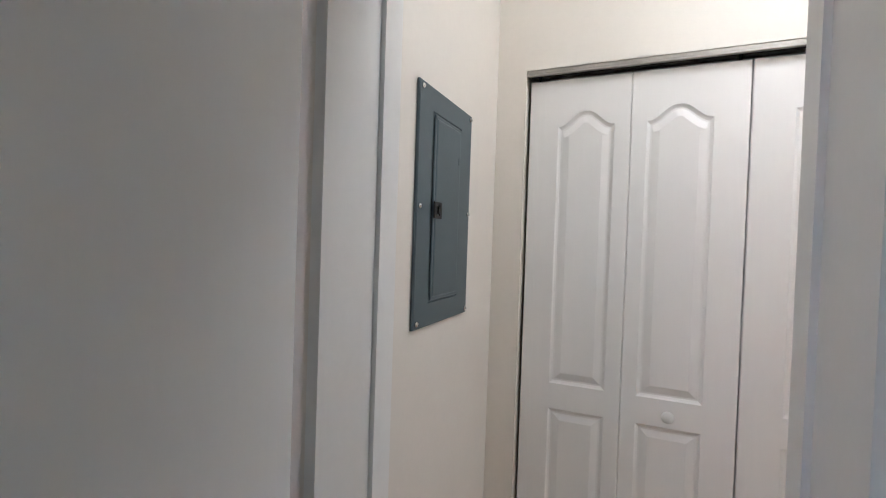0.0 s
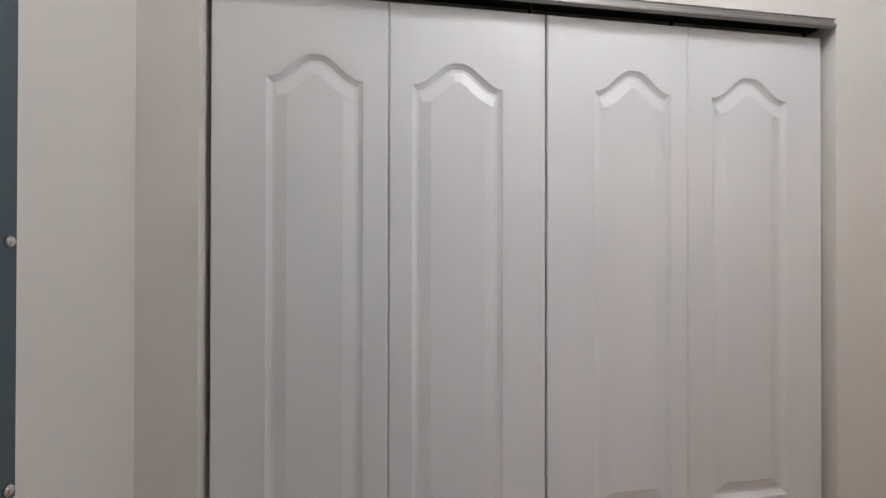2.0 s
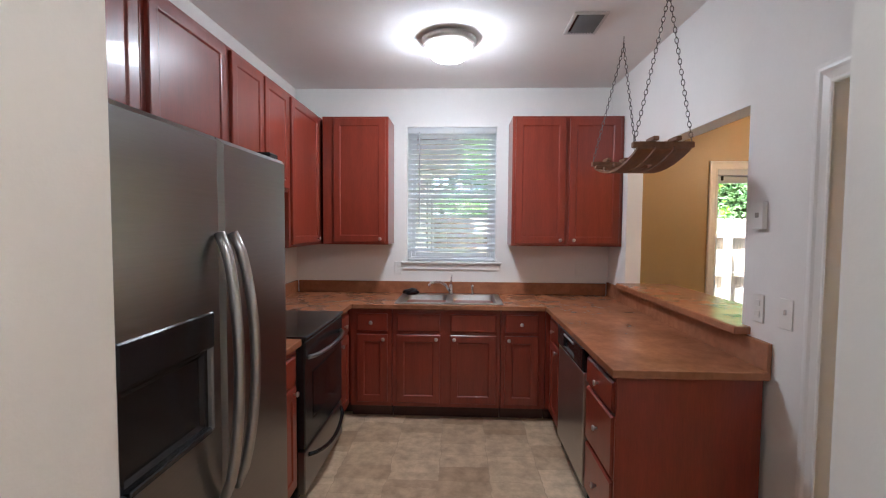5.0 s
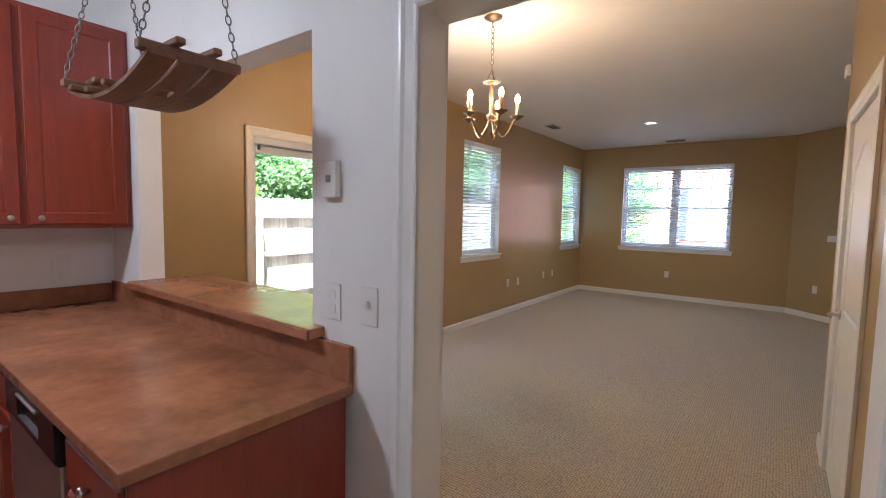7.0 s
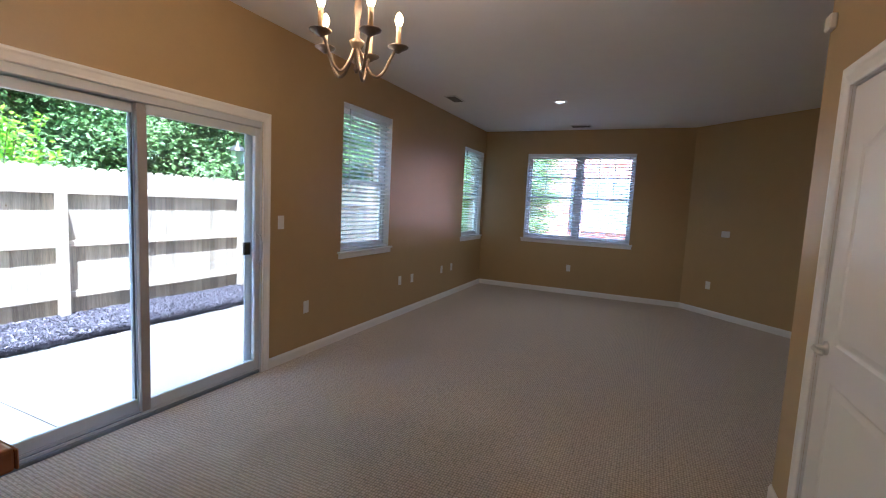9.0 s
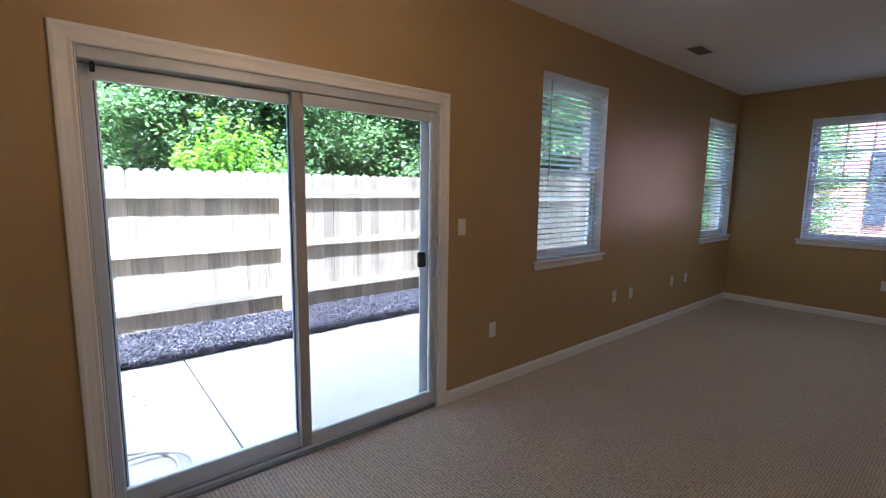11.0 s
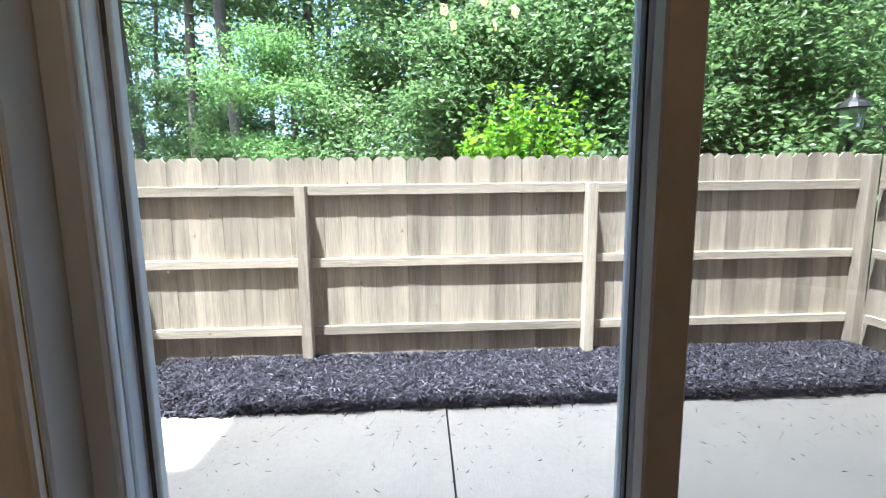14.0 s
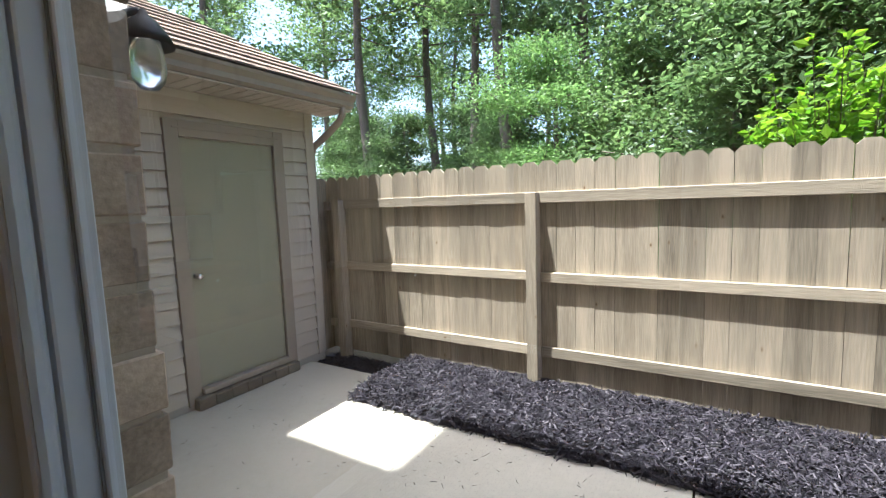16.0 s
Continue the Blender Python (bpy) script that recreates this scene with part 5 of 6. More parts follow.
while len(spots) < 420:
    y, x = rng.uniform(-5, 1.3), 8.40 - abs(rng.gauss(0, 0.55))
    if x > 6.3:
        spots.append((x, y, ZG + 0.003))
slivers("litter", spots, 0.027, CHIP, "scattered dark leaf and bark bits on the patio", "litter")
spots = [(rng.uniform(8.86, 9.2), rng.uniform(0.5, 1.5), ZG - 0.03 + rng.uniform(0, 0.02)) for _ in range(900)]
slivers("mulch", spots, 0.05, CHIP, "dark shredded bark mulch in the shaded corner", "mulch")
bm = bmesh.new()
box(bm, 8.85, 9.24, 0.45, 1.6, ZG - 0.2, ZG - 0.035)
structure("mulch_corner", bm, MULCH, label="dark mulch in the shaded corner by the shed", category="mulch")

# garden hose
hs = []
for i in range(150):
    s = i / 149
    a = 2 * math.pi * 2.6 * s + 0.4
    r = 0.26 + 0.05 * math.sin(5 * s)
    hs.append((6.52 + r * 1.05 * math.cos(a) - 0.10 * s, -1.26 + r * 0.95 * math.sin(a) + 0.06 * math.sin(7 * s), ZG + 0.012 + 0.022 * (i // 58) + 0.004 * math.sin(a * 3)))
hose = thing("garden_hose", (6.5, -1.3, ZG), "pale coiled garden hose lying on the patio", "hose")
part("hose", tube(hs, 0.010, 8), material("pale_hose", (0.62, 0.60, 0.54), 0.5, var=0.05), hose, smooth=True)

# ---- fence ----
PW = 0.1410


def picket(h, w=PW, t=0.016):
    """A dog-eared board, standing at the origin, its face towards -x."""
    bm = bmesh.new()
    pts = [(-w / 2, 0), (w / 2, 0), (w / 2, h - 0.035), (w / 2 - 0.035, h), (-w / 2 + 0.035, h), (-w / 2, h - 0.035)]
    a = [bm.verts.new((0, y, z)) for y, z in pts]
    b = [bm.verts.new((t, y, z)) for y, z in pts]
    bm.faces.new(a)
    bm.faces.new(b[::-1])
    for i in range(6):
        bm.faces.new((a[i], b[i], b[(i + 1) % 6], a[(i + 1) % 6]))
    bmesh.ops.recalc_face_normals(bm, faces=bm.faces[:])
    return mesh_of("board", bm, FENCEWOOD)


PICKETS = [picket(1.79, PW - d) for d in (0.0, 0.0006, 0.0014)]


def boards(parent, place, n, step):
    for i in range(n):
        o = new("board", PICKETS[rng.randrange(3)])
        o.parent = parent
        o.matrix_parent_inverse = parent.matrix_basis.inverted()
        o.matrix_basis = place @ pose(rng.uniform(-0.0012, 0.0012), step * i, rng.uniform(-0.006, 0.008), rng.uniform(-0.08, 0.08), 0, rng.uniform(-0.5, 0.5))


def timber(name, parent, x0, x1, y0, y1, z0, z1):
    wood = FENCEWOOD if z1 - z0 > 0.3 else RAILWOOD if y1 - y0 > x1 - x0 else CROSSWOOD
    return part(name, soft_box(x0, x1, y0, y1, z0, z1, 0.004, 1), wood, parent)


fence = thing("wooden_fence", (9.22, -2, ZG), "weathered pine privacy fence with dog eared boards and three rails", "fence")
boards(fence, Matrix.Translation((9.242, 1.64, ZG + 0.03)), 52, -0.1425)
RAILS = ((1.372, 1.458), (0.755, 0.832), (0.148, 0.226))
POSTS = [1.37, -0.68, -3.16, -5.66]
for i, y in enumerate(POSTS):
    timber("post", fence, 9.140, 9.2395, y - 0.045, y + 0.045, ZG - 0.1, 1.458 if i < 3 else 1.67)
for a, b in zip(POSTS, POSTS[1:]):
    for z0, z1 in RAILS:
        timber("rail", fence, 9.214 + rng.uniform(-0.003, 0), 9.2395, b + 0.047, a - 0.047, z0 + rng.uniform(-0.004, 0.004), z1 + rng.uniform(-0.004, 0.004))
boards(fence, Matrix.Translation((9.17, 1.585, ZG + 0.03)) @ Matrix.Rotation(radians(90), 4, "Z"), 2, 0.1)
for z0, z1 in RAILS:
    timber("rail", fence, 9.200, 9.2395, 1.522, 1.59, z0 - 0.01, z1 - 0.01)
part("nail_head", revolve([(0.0, 0.0), (0.012, 0.0), (0.012, -0.006), (0.0, -0.008)], (9.241, 0.49, 0.737), "x", 10), PLASTIC, fence, "white round nail cap")

side = thing("side_fence", (8.0, -5.75, ZG), "weathered pine side fence beside the gate", "fence")
GY = -5.76
boards(side, Matrix.Translation((9.13, GY - 0.02, ZG + 0.03)) @ Matrix.Rotation(radians(-90), 4, "Z"), 3, -0.1425)
boards(side, Matrix.Translation((7.60, GY - 0.02, ZG + 0.03)) @ Matrix.Rotation(radians(-90), 4, "Z"), 10, -0.1425)
for x in (8.78, 7.68):
    timber("post", side, x - 0.045, x + 0.045, GY + 0.0, GY + 0.09, ZG - 0.1, 1.49)
for z0, z1 in RAILS:
    timber("rail", side, 8.826, 9.148, GY - 0.0025, GY + 0.038, z0, z1)
    timber("rail", side, 6.2, 7.634, GY - 0.0025, GY + 0.038, z0, z1)
gate = thing("fence_gate", (8.2, GY, ZG), "weathered pine fence gate with diagonal brace and metal latch", "gate")
boards(gate, Matrix.Translation((8.66, GY - 0.02, ZG + 0.05)) @ Matrix.Rotation(radians(-90), 4, "Z"), 7, -0.1415)
for z0, z1 in (RAILS[0], RAILS[1], RAILS[2]):
    timber("rail", gate, 7.735, 8.725, GY + 0.002, GY + 0.036, z0, z1)
for (xa, za), (xb, zb) in (((8.70, 0.80), (8.25, 1.40)), ((8.70, 0.78), (8.25, 0.20))):
    d = Vector((xb - xa, 0, zb - za))
    bm = soft_box(-0.04, 0.04, GY + 0.037, GY + 0.07, 0, d.length, 0.004, 1)
    bm.transform(Matrix.Translation((xa, 0, za)) @ Matrix.Rotation(math.atan2(d.x, d.z), 4, "Y"))
    part("brace", bm, FENCEWOOD, gate)
part("latch", soft_box(8.70, 8.80, GY + 0.091, GY + 0.105, 0.80, 0.86, 0.003, 1), DARK, gate, "dark metal latch")
part("hinge", soft_box(7.70, 7.95, GY + 0.037, GY + 0.043, 1.40, 1.43, 0.001, 1), DARK, gate)

# ---- shed ----
SY, SX1 = 1.53, 9.04
shed = thing("garden_shed", (7.7, SY, ZG), "beige sided garden shed with hipped shingle roof and closed door", "shed")
ROOFZ = 2.44
part("wall", soft_box(XO + 0.01, SX1, SY + 0.02, 4.9, ZG - 0.1, 2.32, 0.002, 1), SIDING, shed)
part("foundation", soft_box(XO + 0.01, SX1 + 0.005, SY + 0.004, SY + 0.019, ZG - 0.1, ZG + 0.055, 0.001, 1), CONCRETE, shed)
LAP = 0.127
DX0, DX1 = 7.735, 8.562
for i in range(17):
    z0 = ZG + 0.06 + i * LAP
    z1 = z0 + LAP - 0.012
    if z1 > 2.10:
        continue
    for x0, x1 in ((XO + 0.02, DX0 - 0.115), (DX1 + 0.115, SX1 - 0.09)):
        bm = bmesh.new()
        vs = box(bm, x0, x1, SY - 0.011, SY + 0.019, z0, z1 + 0.002)
        for v in vs:
            if v.co.z > z0 + 0.01 and v.co.y < SY:
                v.co.y = SY + 0.012
        part("siding_board", bm, SIDING, shed)
part("frieze", bar(FACE["-y"](SY), XO + 0.02, SX1 - 0.09, -0.019, 0.004, 2.125, 2.305, 0.002), SIDING, shed)
part("corner_board", bar(FACE["-y"](SY), SX1 - 0.088, SX1 + 0.012, -0.1, 0.012, ZG + 0.04, 2.305, 0.004), SIDING, shed)
sat2 = FACE["-y"](SY)
TAUPE = material("taupe_trim", (0.36, 0.30, 0.24), 0.55, var=0.04)
dd = part("door", slab(DX0, DX1, ZG + 0.145, 1.955, 0.04, [], FACE["-y"](SY + 0.012), SHAKER, 0.002), SHEDDOOR, shed, "plain olive beige door")
part("knob", turned([(0.025, 0), (0.025, 0.004), (0.010, 0.010), (0.010, 0.03), (0.022, 0.038), (0.026, 0.05), (0.018, 0.062), (0.0, 0.064)], FACE["-y"](SY + 0.012), 7.785, 0.90), CHROME, dd, "bright metal knob", True)
for a, b, p, q in ((DX0 - 0.11, DX0 - 0.006, ZG + 0.03, 2.085), (DX1 + 0.006, DX1 + 0.11, ZG + 0.03, 2.085), (DX0 - 0.006, DX1 + 0.006, 1.962, 2.085)):
    cs = part("door_trim", bar(sat2, a, b, -0.018, 0.018, p, q, 0.003), TAUPE, shed)
part("door_trim", bar(sat2, DX0 - 0.055, DX1 + 0.055, 0.019, 0.026, 2.02, 2.035, 0.002), TAUPE, shed)
part("threshold", bar(sat2, DX0, DX1, -0.02, 0.05, ZG + 0.098, ZG + 0.142, 0.003), TAUPE, shed)
for i in range(7):
    w = 0.98 / 7
    x = DX0 - 0.08 + i * w
    part("step_brick", soft_box(x + 0.002, x + w - 0.002, SY - 0.095, SY - 0.02, ZG + 0.0005, ZG + 0.09 + rng.uniform(-0.004, 0.004), 0.009, 2), STEPBRICK, shed)
part("soffit", soft_box(XO + 0.02, 9.22, 1.145, SY + 0.02, 2.306, 2.318, 0.001, 1), SIDING, shed)
for i in range(26):
    x = 6.3 + i * 0.112
    part("soffit_rib", soft_box(x, x + 0.012, 1.16, SY, 2.301, 2.3055, 0.001, 1), SIDING, shed)
# gutter: an open trough with an ogee face
GUT = [(1.12, 2.435), (1.12, 2.335), (1.06, 2.325), (1.025, 2.345), (1.030, 2.385), (0.995, 2.42), (0.99, 2.445), (1.005, 2.445), (1.012, 2.42), (1.04, 2.385), (1.035, 2.355), (1.06, 2.337), (1.108, 2.343), (1.108, 2.435)]
GUT = [(y + 0.085, z) for y, z in GUT]
bm = bmesh.new()
ends = [[bm.verts.new((x, y, z)) for y, z in GUT] for x in (XO + 0.02, 9.215)]
for i in range(len(GUT)):
    j = (i + 1) % len(GUT)
    bm.faces.new((ends[0][i], ends[0][j], ends[1][j], ends[1][i]))
bm.faces.new([ends[1][i] for i in range(len(GUT))])
bm.faces.new([ends[0][i] for i in range(len(GUT))][::-1])
bmesh.ops.recalc_face_normals(bm, faces=bm.faces[:])
part("gutter", bm, TAUPE, shed, "taupe metal gutter")
part("fascia", soft_box(XO + 0.02, 9.20, 1.207, 1.225, 2.31, 2.44, 0.002, 1), SIDING, shed)
part("downpipe", tube([(9.09, 1.145, 2.33), (9.09, 1.15, 2.26), (9.09, 1.20, 2.20), (9.09, 1.40, 2.08), (9.092, 1.56, 2.00), (9.092, 1.60, 1.92), (9.092, 1.61, ZG + 0.1)], 0.034, 10), TAUPE, shed, "taupe metal downpipe", True)
# hipped roof: courses of shingles on the front slope, plain far slope
PITCH = 0.60
EX, EY = 9.27, 1.07
run = 2.6
deck = bmesh.new()
a, b, c, d_ = (deck.verts.new(p) for p in ((XO + 0.02, EY + 0.03, ROOFZ), (EX, EY + 0.03, ROOFZ), (EX - run, EY + 0.03 + run, ROOFZ + run * PITCH), (XO + 0.02, EY + 0.03 + run, ROOFZ + run * PITCH)))
e1, e2 = (deck.verts.new(p) for p in ((EX, 5.2, ROOFZ), (EX - run, 5.2, ROOFZ + run * PITCH)))
deck.faces.new((a, b, c, d_))
deck.faces.new((b, e1, e2, c))
bmesh.ops.solidify(deck, geom=deck.faces[:], thickness=-0.02)
part("roof_deck", deck, SHINGLE, shed)
step = 0.125
i = 0
while i * step < run - 0.1:
    s0, s1 = i * step, i * step + step + 0.05
    bm = bmesh.new()
    x = XO + 0.02 - rng.uniform(0, 0.25)
    hip = EX - s0 + 0.01
    while x < hip - 0.05:
        x2 = min(x + rng.uniform(0.16, 0.30), hip)
        lift = rng.uniform(0.0, 0.006)
        x0 = max(x, XO + 0.02)
        if x2 - x0 > 0.03:
            vs = []
            for t in (0.004, 0.016 + lift):
                for xx, ss in ((x0, s0), (x2 - 0.004, s0), (x2 - 0.004, s1), (x0, s1)):
                    vs.append(bm.verts.new((xx, EY + ss, ROOFZ + ss * PITCH + (t + 0.012 if ss == s0 else t * 0.35 + 0.002))))
            for q in ((4, 5, 6, 7), (0, 4, 7, 3), (1, 2, 6, 5), (0, 1, 5, 4), (3, 7, 6, 2)):
                bm.faces.new([vs[k] for k in q])
        x = x2
    bmesh.ops.recalc_face_normals(bm, faces=bm.faces[:])
    part("shingle_course", bm, SHINGLE, shed)
    i += 1

# ---- brick edges of the door opening, wall lantern ----
BRICKS = []
for hgt in (0.090, 0.093):
    for w in (0.086, 0.090):
        bm = soft_box(-w / 2, w / 2, 0, 0.19, 0, hgt, 0.003, 1)
        for v in bm.verts:
            v.co += Vector((noise.noise(v.co * 30 + Vector((w * 99, hgt * 77, 0))), noise.noise(v.co * 31 + Vector((5, 0, 0))), 0)) * 0.004
        BRICKS.append(mesh_of("brick", bm, BRICK))
face_wall = bpy.data.objects["wall_garden_face"]
for yb, s in ((-1.1665, 1), (-3.0585, -1)):
    for i in range(21):
        o = new("brick", BRICKS[rng.randrange(4)])
        o.parent = face_wall
        o.matrix_basis = pose(6.142 + rng.uniform(-0.003, 0.003), yb + rng.uniform(-0.003, 0.003), -0.13 + 0.1025 * i, 0, 0, 0 if s > 0 else 180)
wl = thing("wall_lantern", (6.18, -0.78, 1.6), "black outdoor wall lantern with clear glass globe", "lantern")
part("arm", tube([(6.185, -0.76, 1.72), (6.25, -0.83, 1.79), (6.33, -0.91, 1.812)], 0.008, 8), DARK, wl, smooth=True)
part("back_plate", revolve([(0.0, 6.179), (0.05, 6.179), (0.045, 6.192), (0.0, 6.196)], (0, -0.76, 1.72), "x", 16), DARK, wl, smooth=True)
part("cap", revolve([(0.006, 1.815), (0.012, 1.803), (0.026, 1.792), (0.046, 1.763), (0.052, 1.745), (0.040, 1.752), (0.0, 1.768)], (6.335, -0.915, 0), n=20), DARK, wl, smooth=True)
part("globe", revolve([(0.026, 1.756), (0.031, 1.73), (0.034, 1.70), (0.029, 1.675), (0.017, 1.66), (0.0, 1.656)], (6.335, -0.915, 0), n=20), glass_material("seeded_glass", (0.93, 0.96, 0.95), 0.2), wl, smooth=True)

# ---- unseen upper house blocks, sized to shade the terrace; roof edge ----
for x1, y0, y1, top in ((6.93, -9.0, 1.54, 9.4), (6.74, 0.8, 5.5, 6.35)):
    bm = bmesh.new()
    box(bm, -1.0, 6.15 if top > 8 else 6.14, y0 + 0.3, y1 - 0.001, CL + 0.13, top)
    box(bm, -1.4, x1, y0, y1 - 0.0015, top, top + 0.15)
    structure("patio_shade_block", bm, SIDING, label="unseen beige blocks above the house, added to shade the patio", category="house")

# ---- neighbour seen through the twin window ----
REDBRICK = bpy.data.materials.new("red_brick_wall")
REDBRICK.use_nodes = True
nt = REDBRICK.node_tree
bt = nt.nodes.new("ShaderNodeTexBrick")
tc = nt.nodes.new("ShaderNodeTexCoord")
mp = nt.nodes.new("ShaderNodeMapping")
mp.inputs["Rotation"].default_value = (radians(90), 0, 0)
nt.links.new(tc.outputs["Object"], mp.inputs[0])
nt.links.new(mp.outputs[0], bt.inputs["Vector"])
bt.inputs["Color1"].default_value, bt.inputs["Color2"].default_value, bt.inputs["Mortar"].default_value = (0.46, 0.16, 0.11, 1), (0.33, 0.11, 0.085, 1), (0.62, 0.57, 0.52, 1)
bt.inputs["Scale"].default_value, bt.inputs["Mortar Size"].default_value = 4.6, 0.022
nt.links.new(bt.outputs[0], nt.nodes["Principled BSDF"].inputs["Base Color"])
nt.nodes["Principled BSDF"].inputs["Roughness"].default_value = 0.85
NY0 = -17.0
nb = thing("brick_house", (2, NY0, 0), "red brick house with white window and dark shutters", "house")
bm = bmesh.new()
box(bm, -6.0, 7.2, NY0 - 6, NY0, -0.3, 6.2)
part("wall", bm, REDBRICK, nb)
nat = FACE["+y"](NY0)
DARK_SHUTTER = material("dark_shutter", (0.035, 0.04, 0.055), 0.6)
for u0, u1 in ((3.55, 5.2),):
    wn_ = part("window", bar(nat, u0, u1, 0.0, 0.05, 0.75, 2.6, 0.004), SASH, nb)
    for k in range(2):
        a = u0 + 0.08 + k * (u1 - u0 - 0.08) / 2
        b = a + (u1 - u0 - 0.24) / 2
        for lo, hi in ((0.85, 1.62), (1.70, 2.50)):
            part("pane", bar(nat, a, b, 0.051, 0.056, lo, hi, 0.0), material("far_window_glass", (0.30, 0.35, 0.39), 0.25, var=0.15), wn_)
    for a in (u1 + 0.06, u0 - 0.46):
        part("shutter", bar(nat, a, a + 0.40, 0.0, 0.05, 0.75, 2.6, 0.004), DARK_SHUTTER, nb, "dark louvred shutter")
    part("lintel", bar(nat, u0 - 0.1, u1 + 0.1, 0.0, 0.02, 2.61, 2.83, 0.0), REDBRICK, nb)
part("eave", soft_box(-6.4, 7.6, NY0 - 6.4, NY0 + 0.4, 6.2, 6.35, 0.01, 1), TRIM, nb)
bm = bmesh.new()
a, b, c, d_, e1, e2 = (bm.verts.new(p) for p in ((-6.4, NY0 + 0.4, 6.36), (7.6, NY0 + 0.4, 6.36), (7.6, NY0 - 6.4, 6.36), (-6.4, NY0 - 6.4, 6.36), (-6.4, NY0 - 3, 8.6), (7.6, NY0 - 3, 8.6)))
for q in ((a, b, e2, e1), (c, d_, e1, e2), (b, c, e2), (d_, a, e1), (a, d_, c, b)):
    bm.faces.new(q)
bmesh.ops.recalc_face_normals(bm, faces=bm.faces[:])
part("roof", bm, SHINGLE, nb)

# lamp post behind the fence
lp = thing("lamp_post", (10.73, -6.94, ZG), "dark garden lamp post with glass lantern", "lamp post")
part("post", revolve([(0.06, ZG - 0.05), (0.05, 0.2), (0.035, 0.3), (0.035, 2.02), (0.06, 2.06)], (10.73, -6.94, 0), n=12), DARK, lp, smooth=True)
part("lantern", revolve([(0.06, 2.06), (0.11, 2.08), (0.13, 2.32), (0.06, 2.32)], (10.73, -6.94, 0), n=6), glass_material("lantern_glass", (0.9, 0.92, 0.95), 0.3), lp)
part("cap", revolve([(0.175, 2.32), (0.15, 2.37), (0.06, 2.44), (0.02, 2.50), (0.0, 2.53)], (10.73, -6.94, 0), n=12), DARK, lp)

# ---- trees ----


def leaf_material(name, dark, light):
    m = bpy.data.materials.new(name)
    m.use_nodes = True
    nt = m.node_tree
    b = nt.nodes["Principled BSDF"]
    g = nt.nodes.new("ShaderNodeNewGeometry")
    oi = nt.nodes.new("ShaderNodeObjectInfo")
    ad = nt.nodes.new("ShaderNodeMath")
    ad.operation = "MULTIPLY_ADD"
    ad.inputs[1].default_value = 0.3
    nt.links.new(oi.outputs["Random"], ad.inputs[0])
    mu = nt.nodes.new("ShaderNodeMath")
    mu.operation = "MULTIPLY"
    mu.inputs[1].default_value = 0.7
    nt.links.new(g.outputs["Random Per Island"], mu.inputs[0])
    nt.links.new(mu.outputs[0], ad.inputs[2])
    col = ramp(nt, ad.outputs[0], [(0.0, dark), (1.0, light)])
    nt.links.new(col, b.inputs["Base Color"])
    b.inputs["Roughness"].default_value = 0.42
    tr = nt.nodes.new("ShaderNodeBsdfTranslucent")
    nt.links.new(col, tr.inputs[0])
    mx = nt.nodes.new("ShaderNodeMixShader")
    mx.inputs[0].default_value = 0.6
    nt.links.new(b.outputs[0], mx.inputs[1])
    nt.links.new(tr.outputs[0], mx.inputs[2])
    nt.links.new(mx.outputs[0], nt.nodes["Material Output"].inputs[0])
    return m


LEAF = leaf_material("tree_leaf", (0.082, 0.145, 0.05), (0.215, 0.32, 0.112))
# light green species; its paleness also stands in for sun on the right
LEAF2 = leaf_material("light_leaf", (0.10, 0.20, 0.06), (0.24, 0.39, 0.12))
BUSHLEAF = leaf_material("bush_leaf", (0.085, 0.23, 0.011), (0.32, 0.50, 0.032))
BARK = material("tree_bark", (0.12, 0.095, 0.075), 0.9, var=0.35, scale=6, stretch=(4, 4, 0.6), bump=0.7, bump_scale=15)


def leaves(centres, size, seed, droop=0.5):
    """One mesh of bent leaves, two triangles' folds each, round the given places."""
    r = np.random.default_rng(seed)
    n = len(centres)
    c = np.array(centres, float)
    a = r.normal(size=(n, 3))
    a[:, 2] = a[:, 2] * 0.5 - droop * 0.4
    a /= np.linalg.norm(a, axis=1)[:, None]
    b = np.cross(a, r.normal(size=(n, 3)) + [0, 0, 0.5])
    b /= np.linalg.norm(b, axis=1)[:, None]
    u = np.cross(a, b)
    L = (size * r.uniform(0.6, 1.3, n))[:, None]
    W = L * 0.30
    v = np.stack([c, c + a * L * 0.5 + b * W + u * W * 0.35, c + a * L, c + a * L * 0.5 - b * W + u * W * 0.35], 1).reshape(-1, 3)
    k = 4 * np.arange(n)[:, None]
    f = np.concatenate([k + [0, 1, 2], k + [0, 2, 3]], 0)
    me = bpy.data.meshes.new("leaves")
    me.from_pydata(v.tolist(), [], f.tolist())
    return me


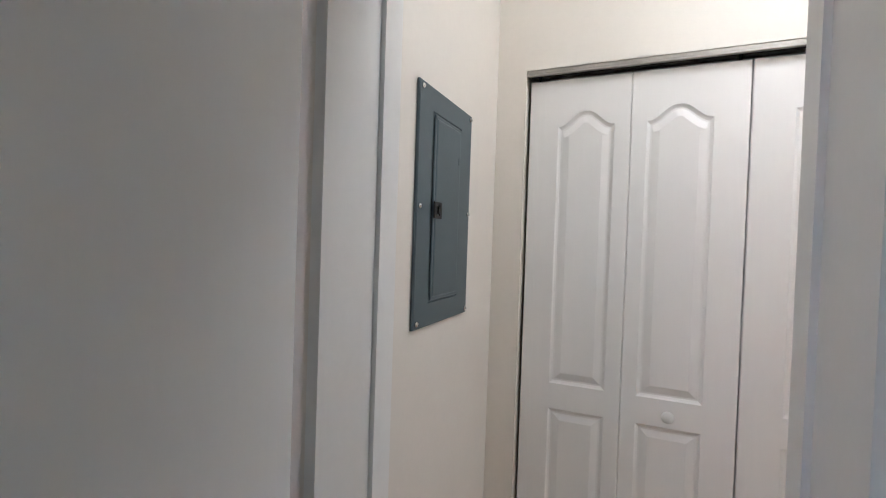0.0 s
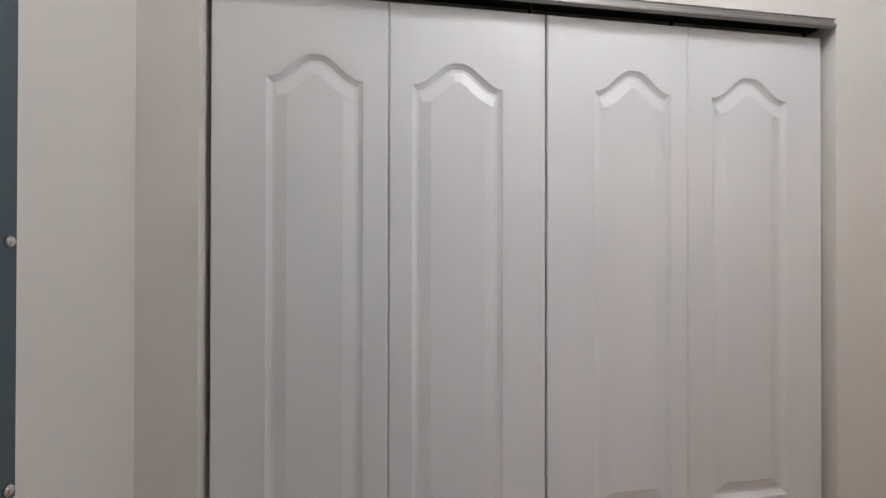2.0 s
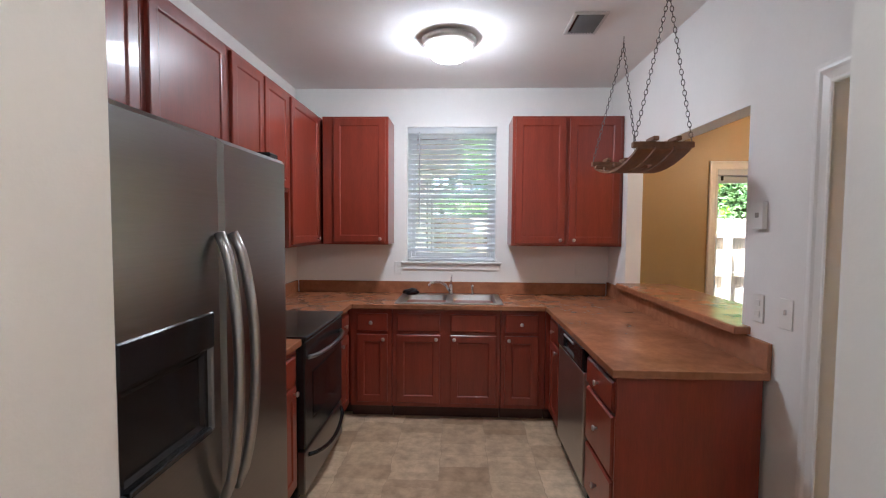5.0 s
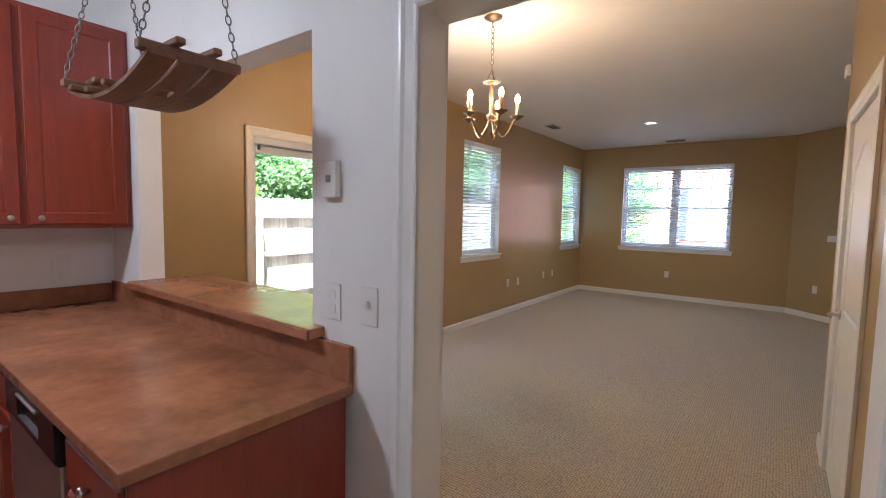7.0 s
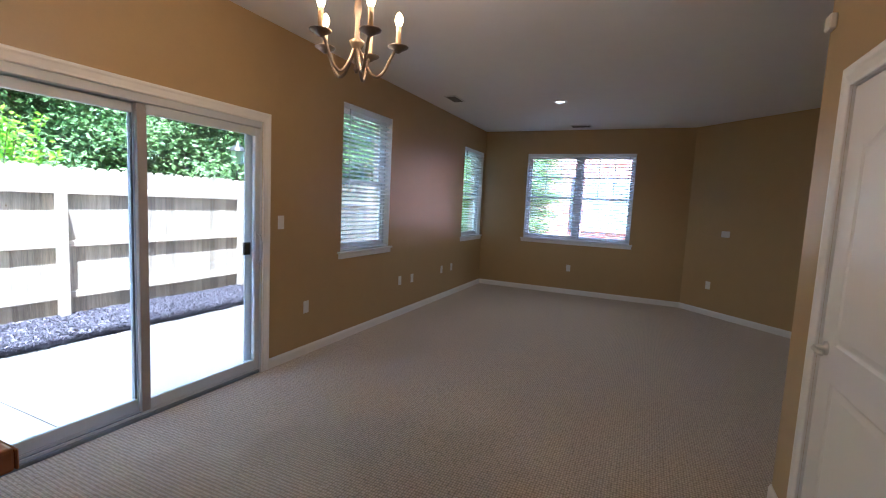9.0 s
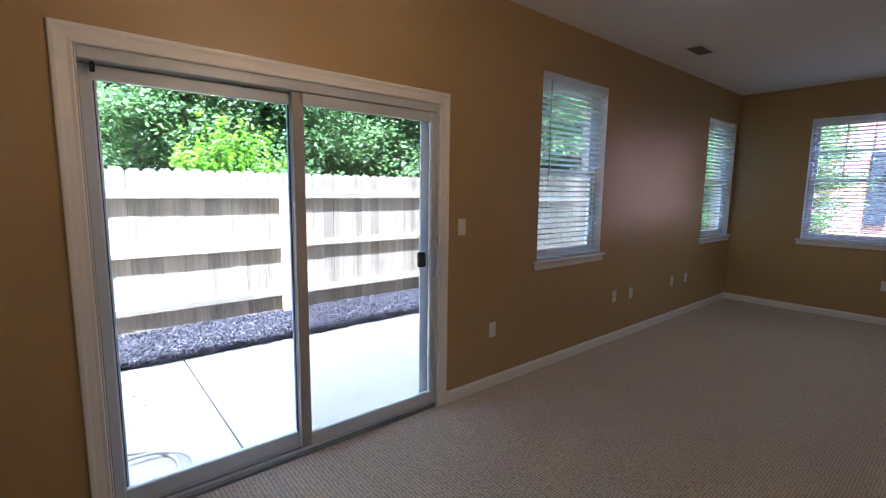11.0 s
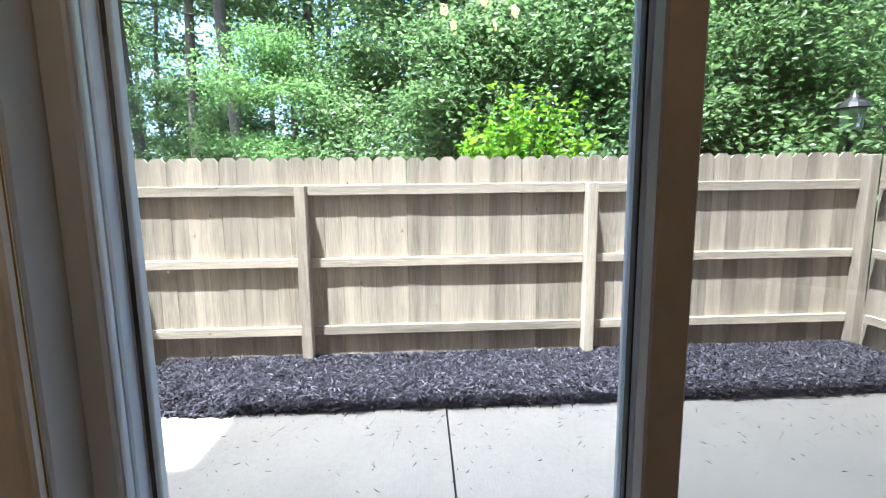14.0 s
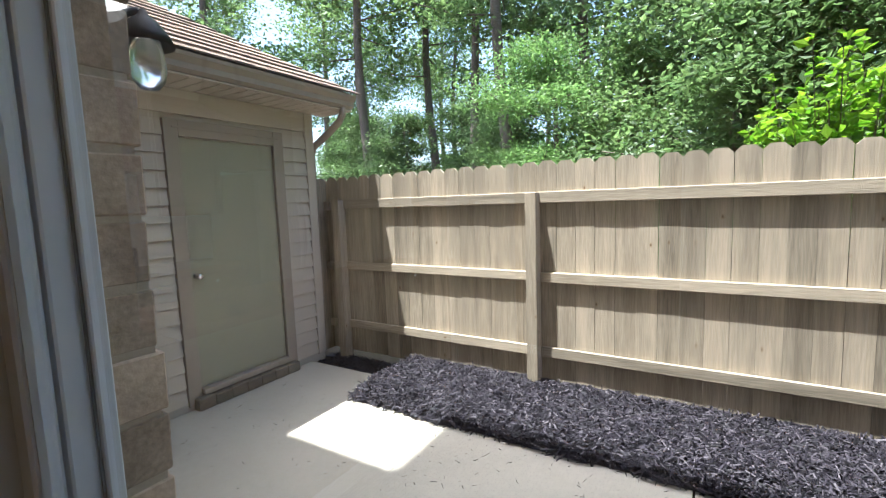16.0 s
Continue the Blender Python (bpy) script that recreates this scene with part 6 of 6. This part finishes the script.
def tree(seed, height, spread, trunk_r, n_leaf, leaf, mat, low, label):
    """A tree at the origin: tapered trunk, limbs, and a crown of leaf clumps with gaps."""
    r = random.Random(seed)
    t = thing("tree", (0, 0, 0), label, "tree", "trees behind the fence")
    bm = tube([(0.15 * math.sin(i * 0.9 + seed), 0.15 * math.cos(i * 0.7 + seed) - 0.15, -0.3 + height * 0.95 * i / 9) for i in range(10)], [trunk_r * (1.25 - i / 9) + 0.02 for i in range(10)], 9)
    tips = []
    for k in range(26):
        h = height * (low + (0.97 - low) * (k + r.random()) / 26)
        ang = r.uniform(0, 6.283)
        reach = spread * (0.45 + 0.55 * r.random()) * (1.05 - 0.75 * max(0, (h / height - low) / (1 - low)) ** 1.5)
        rise = reach * r.uniform(-0.05, 0.5)
        p0 = Vector((0, 0, h))
        p1 = p0 + Vector((math.cos(ang) * reach * 0.5, math.sin(ang) * reach * 0.5, rise * 0.35))
        p2 = p0 + Vector((math.cos(ang + 0.25) * reach, math.sin(ang + 0.25) * reach, rise))
        lr = trunk_r * 0.32 * (1.1 - 0.8 * h / height)
        limb = tube([p0, p1, p2], [lr, lr * 0.6, 0.012], 5)
        me_ = bpy.data.meshes.new("limb")
        limb.to_mesh(me_)
        limb.free()
        bm.from_mesh(me_)
        bpy.data.meshes.remove(me_)
        for s in (0.45, 0.65, 0.85, 1.0):
            q = p0.lerp(p1, s * 2) if s < 0.5 else p1.lerp(p2, s * 2 - 1)
            tips.append(q + Vector((r.gauss(0, 0.25), r.gauss(0, 0.25), r.gauss(0, 0.2))) * reach * 0.3)
    part("trunk", bm, BARK, t, smooth=True)
    g = np.random.default_rng(seed)
    idx = g.integers(0, len(tips), n_leaf)
    base = np.array([list(p) for p in tips])[idx]
    off = g.normal(size=(n_leaf, 3)) * [0.40, 0.40, 0.15] * (spread / 2.6)
    me = leaves(base + off, leaf, seed)
    me.materials.append(mat)
    o = new("crown", me)
    o.parent = t
    return t


KINDS = [tree(1, 9.0, 3.4, 0.16, 26000, 0.125, LEAF, 0.10, "leafy green deciduous tree with low branches"), tree(2, 13.0, 3.2, 0.17, 22000, 0.15, LEAF, 0.30, "tall leafy green woodland tree"),
         tree(3, 6.0, 2.8, 0.09, 22000, 0.12, LEAF, 0.08, "young light green understorey tree"), tree(4, 16.0, 3.0, 0.125, 9000, 0.16, LEAF, 0.36, "tall slender woodland tree with high crown"),
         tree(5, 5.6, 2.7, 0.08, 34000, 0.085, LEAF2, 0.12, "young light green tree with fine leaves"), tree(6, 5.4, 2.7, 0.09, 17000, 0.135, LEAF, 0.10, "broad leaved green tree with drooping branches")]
spot = random.Random(11)
first = set()


def plant(kind, x, y, scale=1.0):
    m = pose(x, y, ZG - 0.06, 0, 0, spot.uniform(0, 360))
    if kind not in first:
        first.add(kind)
        KINDS[kind].scale = (scale,) * 3
        KINDS[kind].matrix_basis = m @ Matrix.Diagonal((scale, scale, scale, 1))
        return
    o = copy_thing(KINDS[kind], m)
    o.scale = (scale,) * 3


FRONT = (2, 4, 5, 2, 4, 2, 5)                       # sunlit understorey behind the fence, kind 4 paler so it reads as lit
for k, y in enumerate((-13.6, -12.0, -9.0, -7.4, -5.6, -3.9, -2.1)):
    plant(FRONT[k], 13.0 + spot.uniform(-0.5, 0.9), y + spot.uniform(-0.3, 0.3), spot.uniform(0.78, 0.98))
for y in (-15, -11.5, -8.5, -5.6, -2.2):
    plant(0, 17.2 + spot.uniform(-1, 1.5), y + spot.uniform(-1, 1), spot.uniform(0.9, 1.2))
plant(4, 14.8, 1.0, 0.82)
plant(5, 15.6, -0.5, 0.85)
plant(1, 14.3, -10.6, 1.25)
plant(1, 16.2, -3.4, 1.2)
for x, y, s in ((17.5, 6.5, 0.72), (20, 10, 0.85), (18.2, 3.2, 0.74), (21.5, 5.2, 0.85), (22.5, 13.5, 0.95), (25, 8.2, 1.0), (27, 17, 1.1)):
    plant(2, x, y, s)
for x, y in ((20, -12), (21, -5), (22, -1.5), (25, -9), (31, -6), (34, -14), (27, -17), (38, -3), (40, -22)):
    plant(1, x + spot.uniform(-1, 1), y + spot.uniform(-1, 1), spot.uniform(0.9, 1.25))
for x, y in ((17, 3.2), (19, 5.0), (18.0, 8.5), (21.5, 7.4), (23, 12.5), (26, 6.0), (20.5, 2.0), (29, 18), (24, 16.5), (22, 22), (15, 12), (27, 10), (31, 13), (34, 7), (25, 2.5)):
    plant(3, x + spot.uniform(-0.5, 0.5), y + spot.uniform(-0.5, 0.5), spot.uniform(0.9, 1.15))
for x, y, s in ((31, 9, 0.8), (33, 20, 0.9), (37, 14, 0.9), (23, 9.5, 0.6), (40, 30, 1.1), (30, 26, 1.0), (19, 14, 0.7), (38, 5, 0.8)):
    plant(0, x, y, s * 0.62)
for x, y, s in ((8.6, -13.2, 0.5), (7.9, -14.4, 0.62), (10.5, -12.5, 0.8), (9.5, -18, 1.2), (6.3, -13.6, 0.55)):
    plant(2, x, y, s)

# bush right behind the fence
bush = thing("bush", (9.62, -2.65, ZG), "bright yellow green leafy bush behind the fence", "bush")
bb = bmesh.new()
pts = []
for k in range(46):
    yt = -2.68 + spot.uniform(-0.62, 0.60)
    h = 2.07 - 0.34 * abs((yt + 2.68) / 0.7) ** 2 + spot.uniform(-0.12, 0.10) + (spot.uniform(0.10, 0.36) if k % 3 == 0 else 0)
    base = Vector((9.66 + spot.uniform(-0.08, 0.12), -2.68 + (yt + 2.68) * 0.35, ZG - 0.04))
    tip = Vector((9.66 + spot.uniform(-0.32, 0.5), yt, h))
    mid = base.lerp(tip, 0.55) + Vector((0.10, 0, 0.22))
    tb = tube([base, mid, tip], [0.010, 0.006, 0.003], 5)
    me_ = bpy.data.meshes.new("stem")
    tb.to_mesh(me_)
    tb.free()
    bb.from_mesh(me_)
    bpy.data.meshes.remove(me_)
    for i in range(46):
        q = mid.lerp(tip, (i / 45) ** 0.8)
        w = 0.055 if i < 30 else 0.014
        pts.append(list(q + Vector((spot.gauss(0, w), spot.gauss(0, w), spot.gauss(0, 0.03)))))
part("stems", bb, BARK, bush)
me = leaves(pts, 0.08, 5, -0.5)
me.materials.append(BUSHLEAF)
o = new("foliage", me)
o.parent = bush
o.matrix_parent_inverse = bush.matrix_basis.inverted()
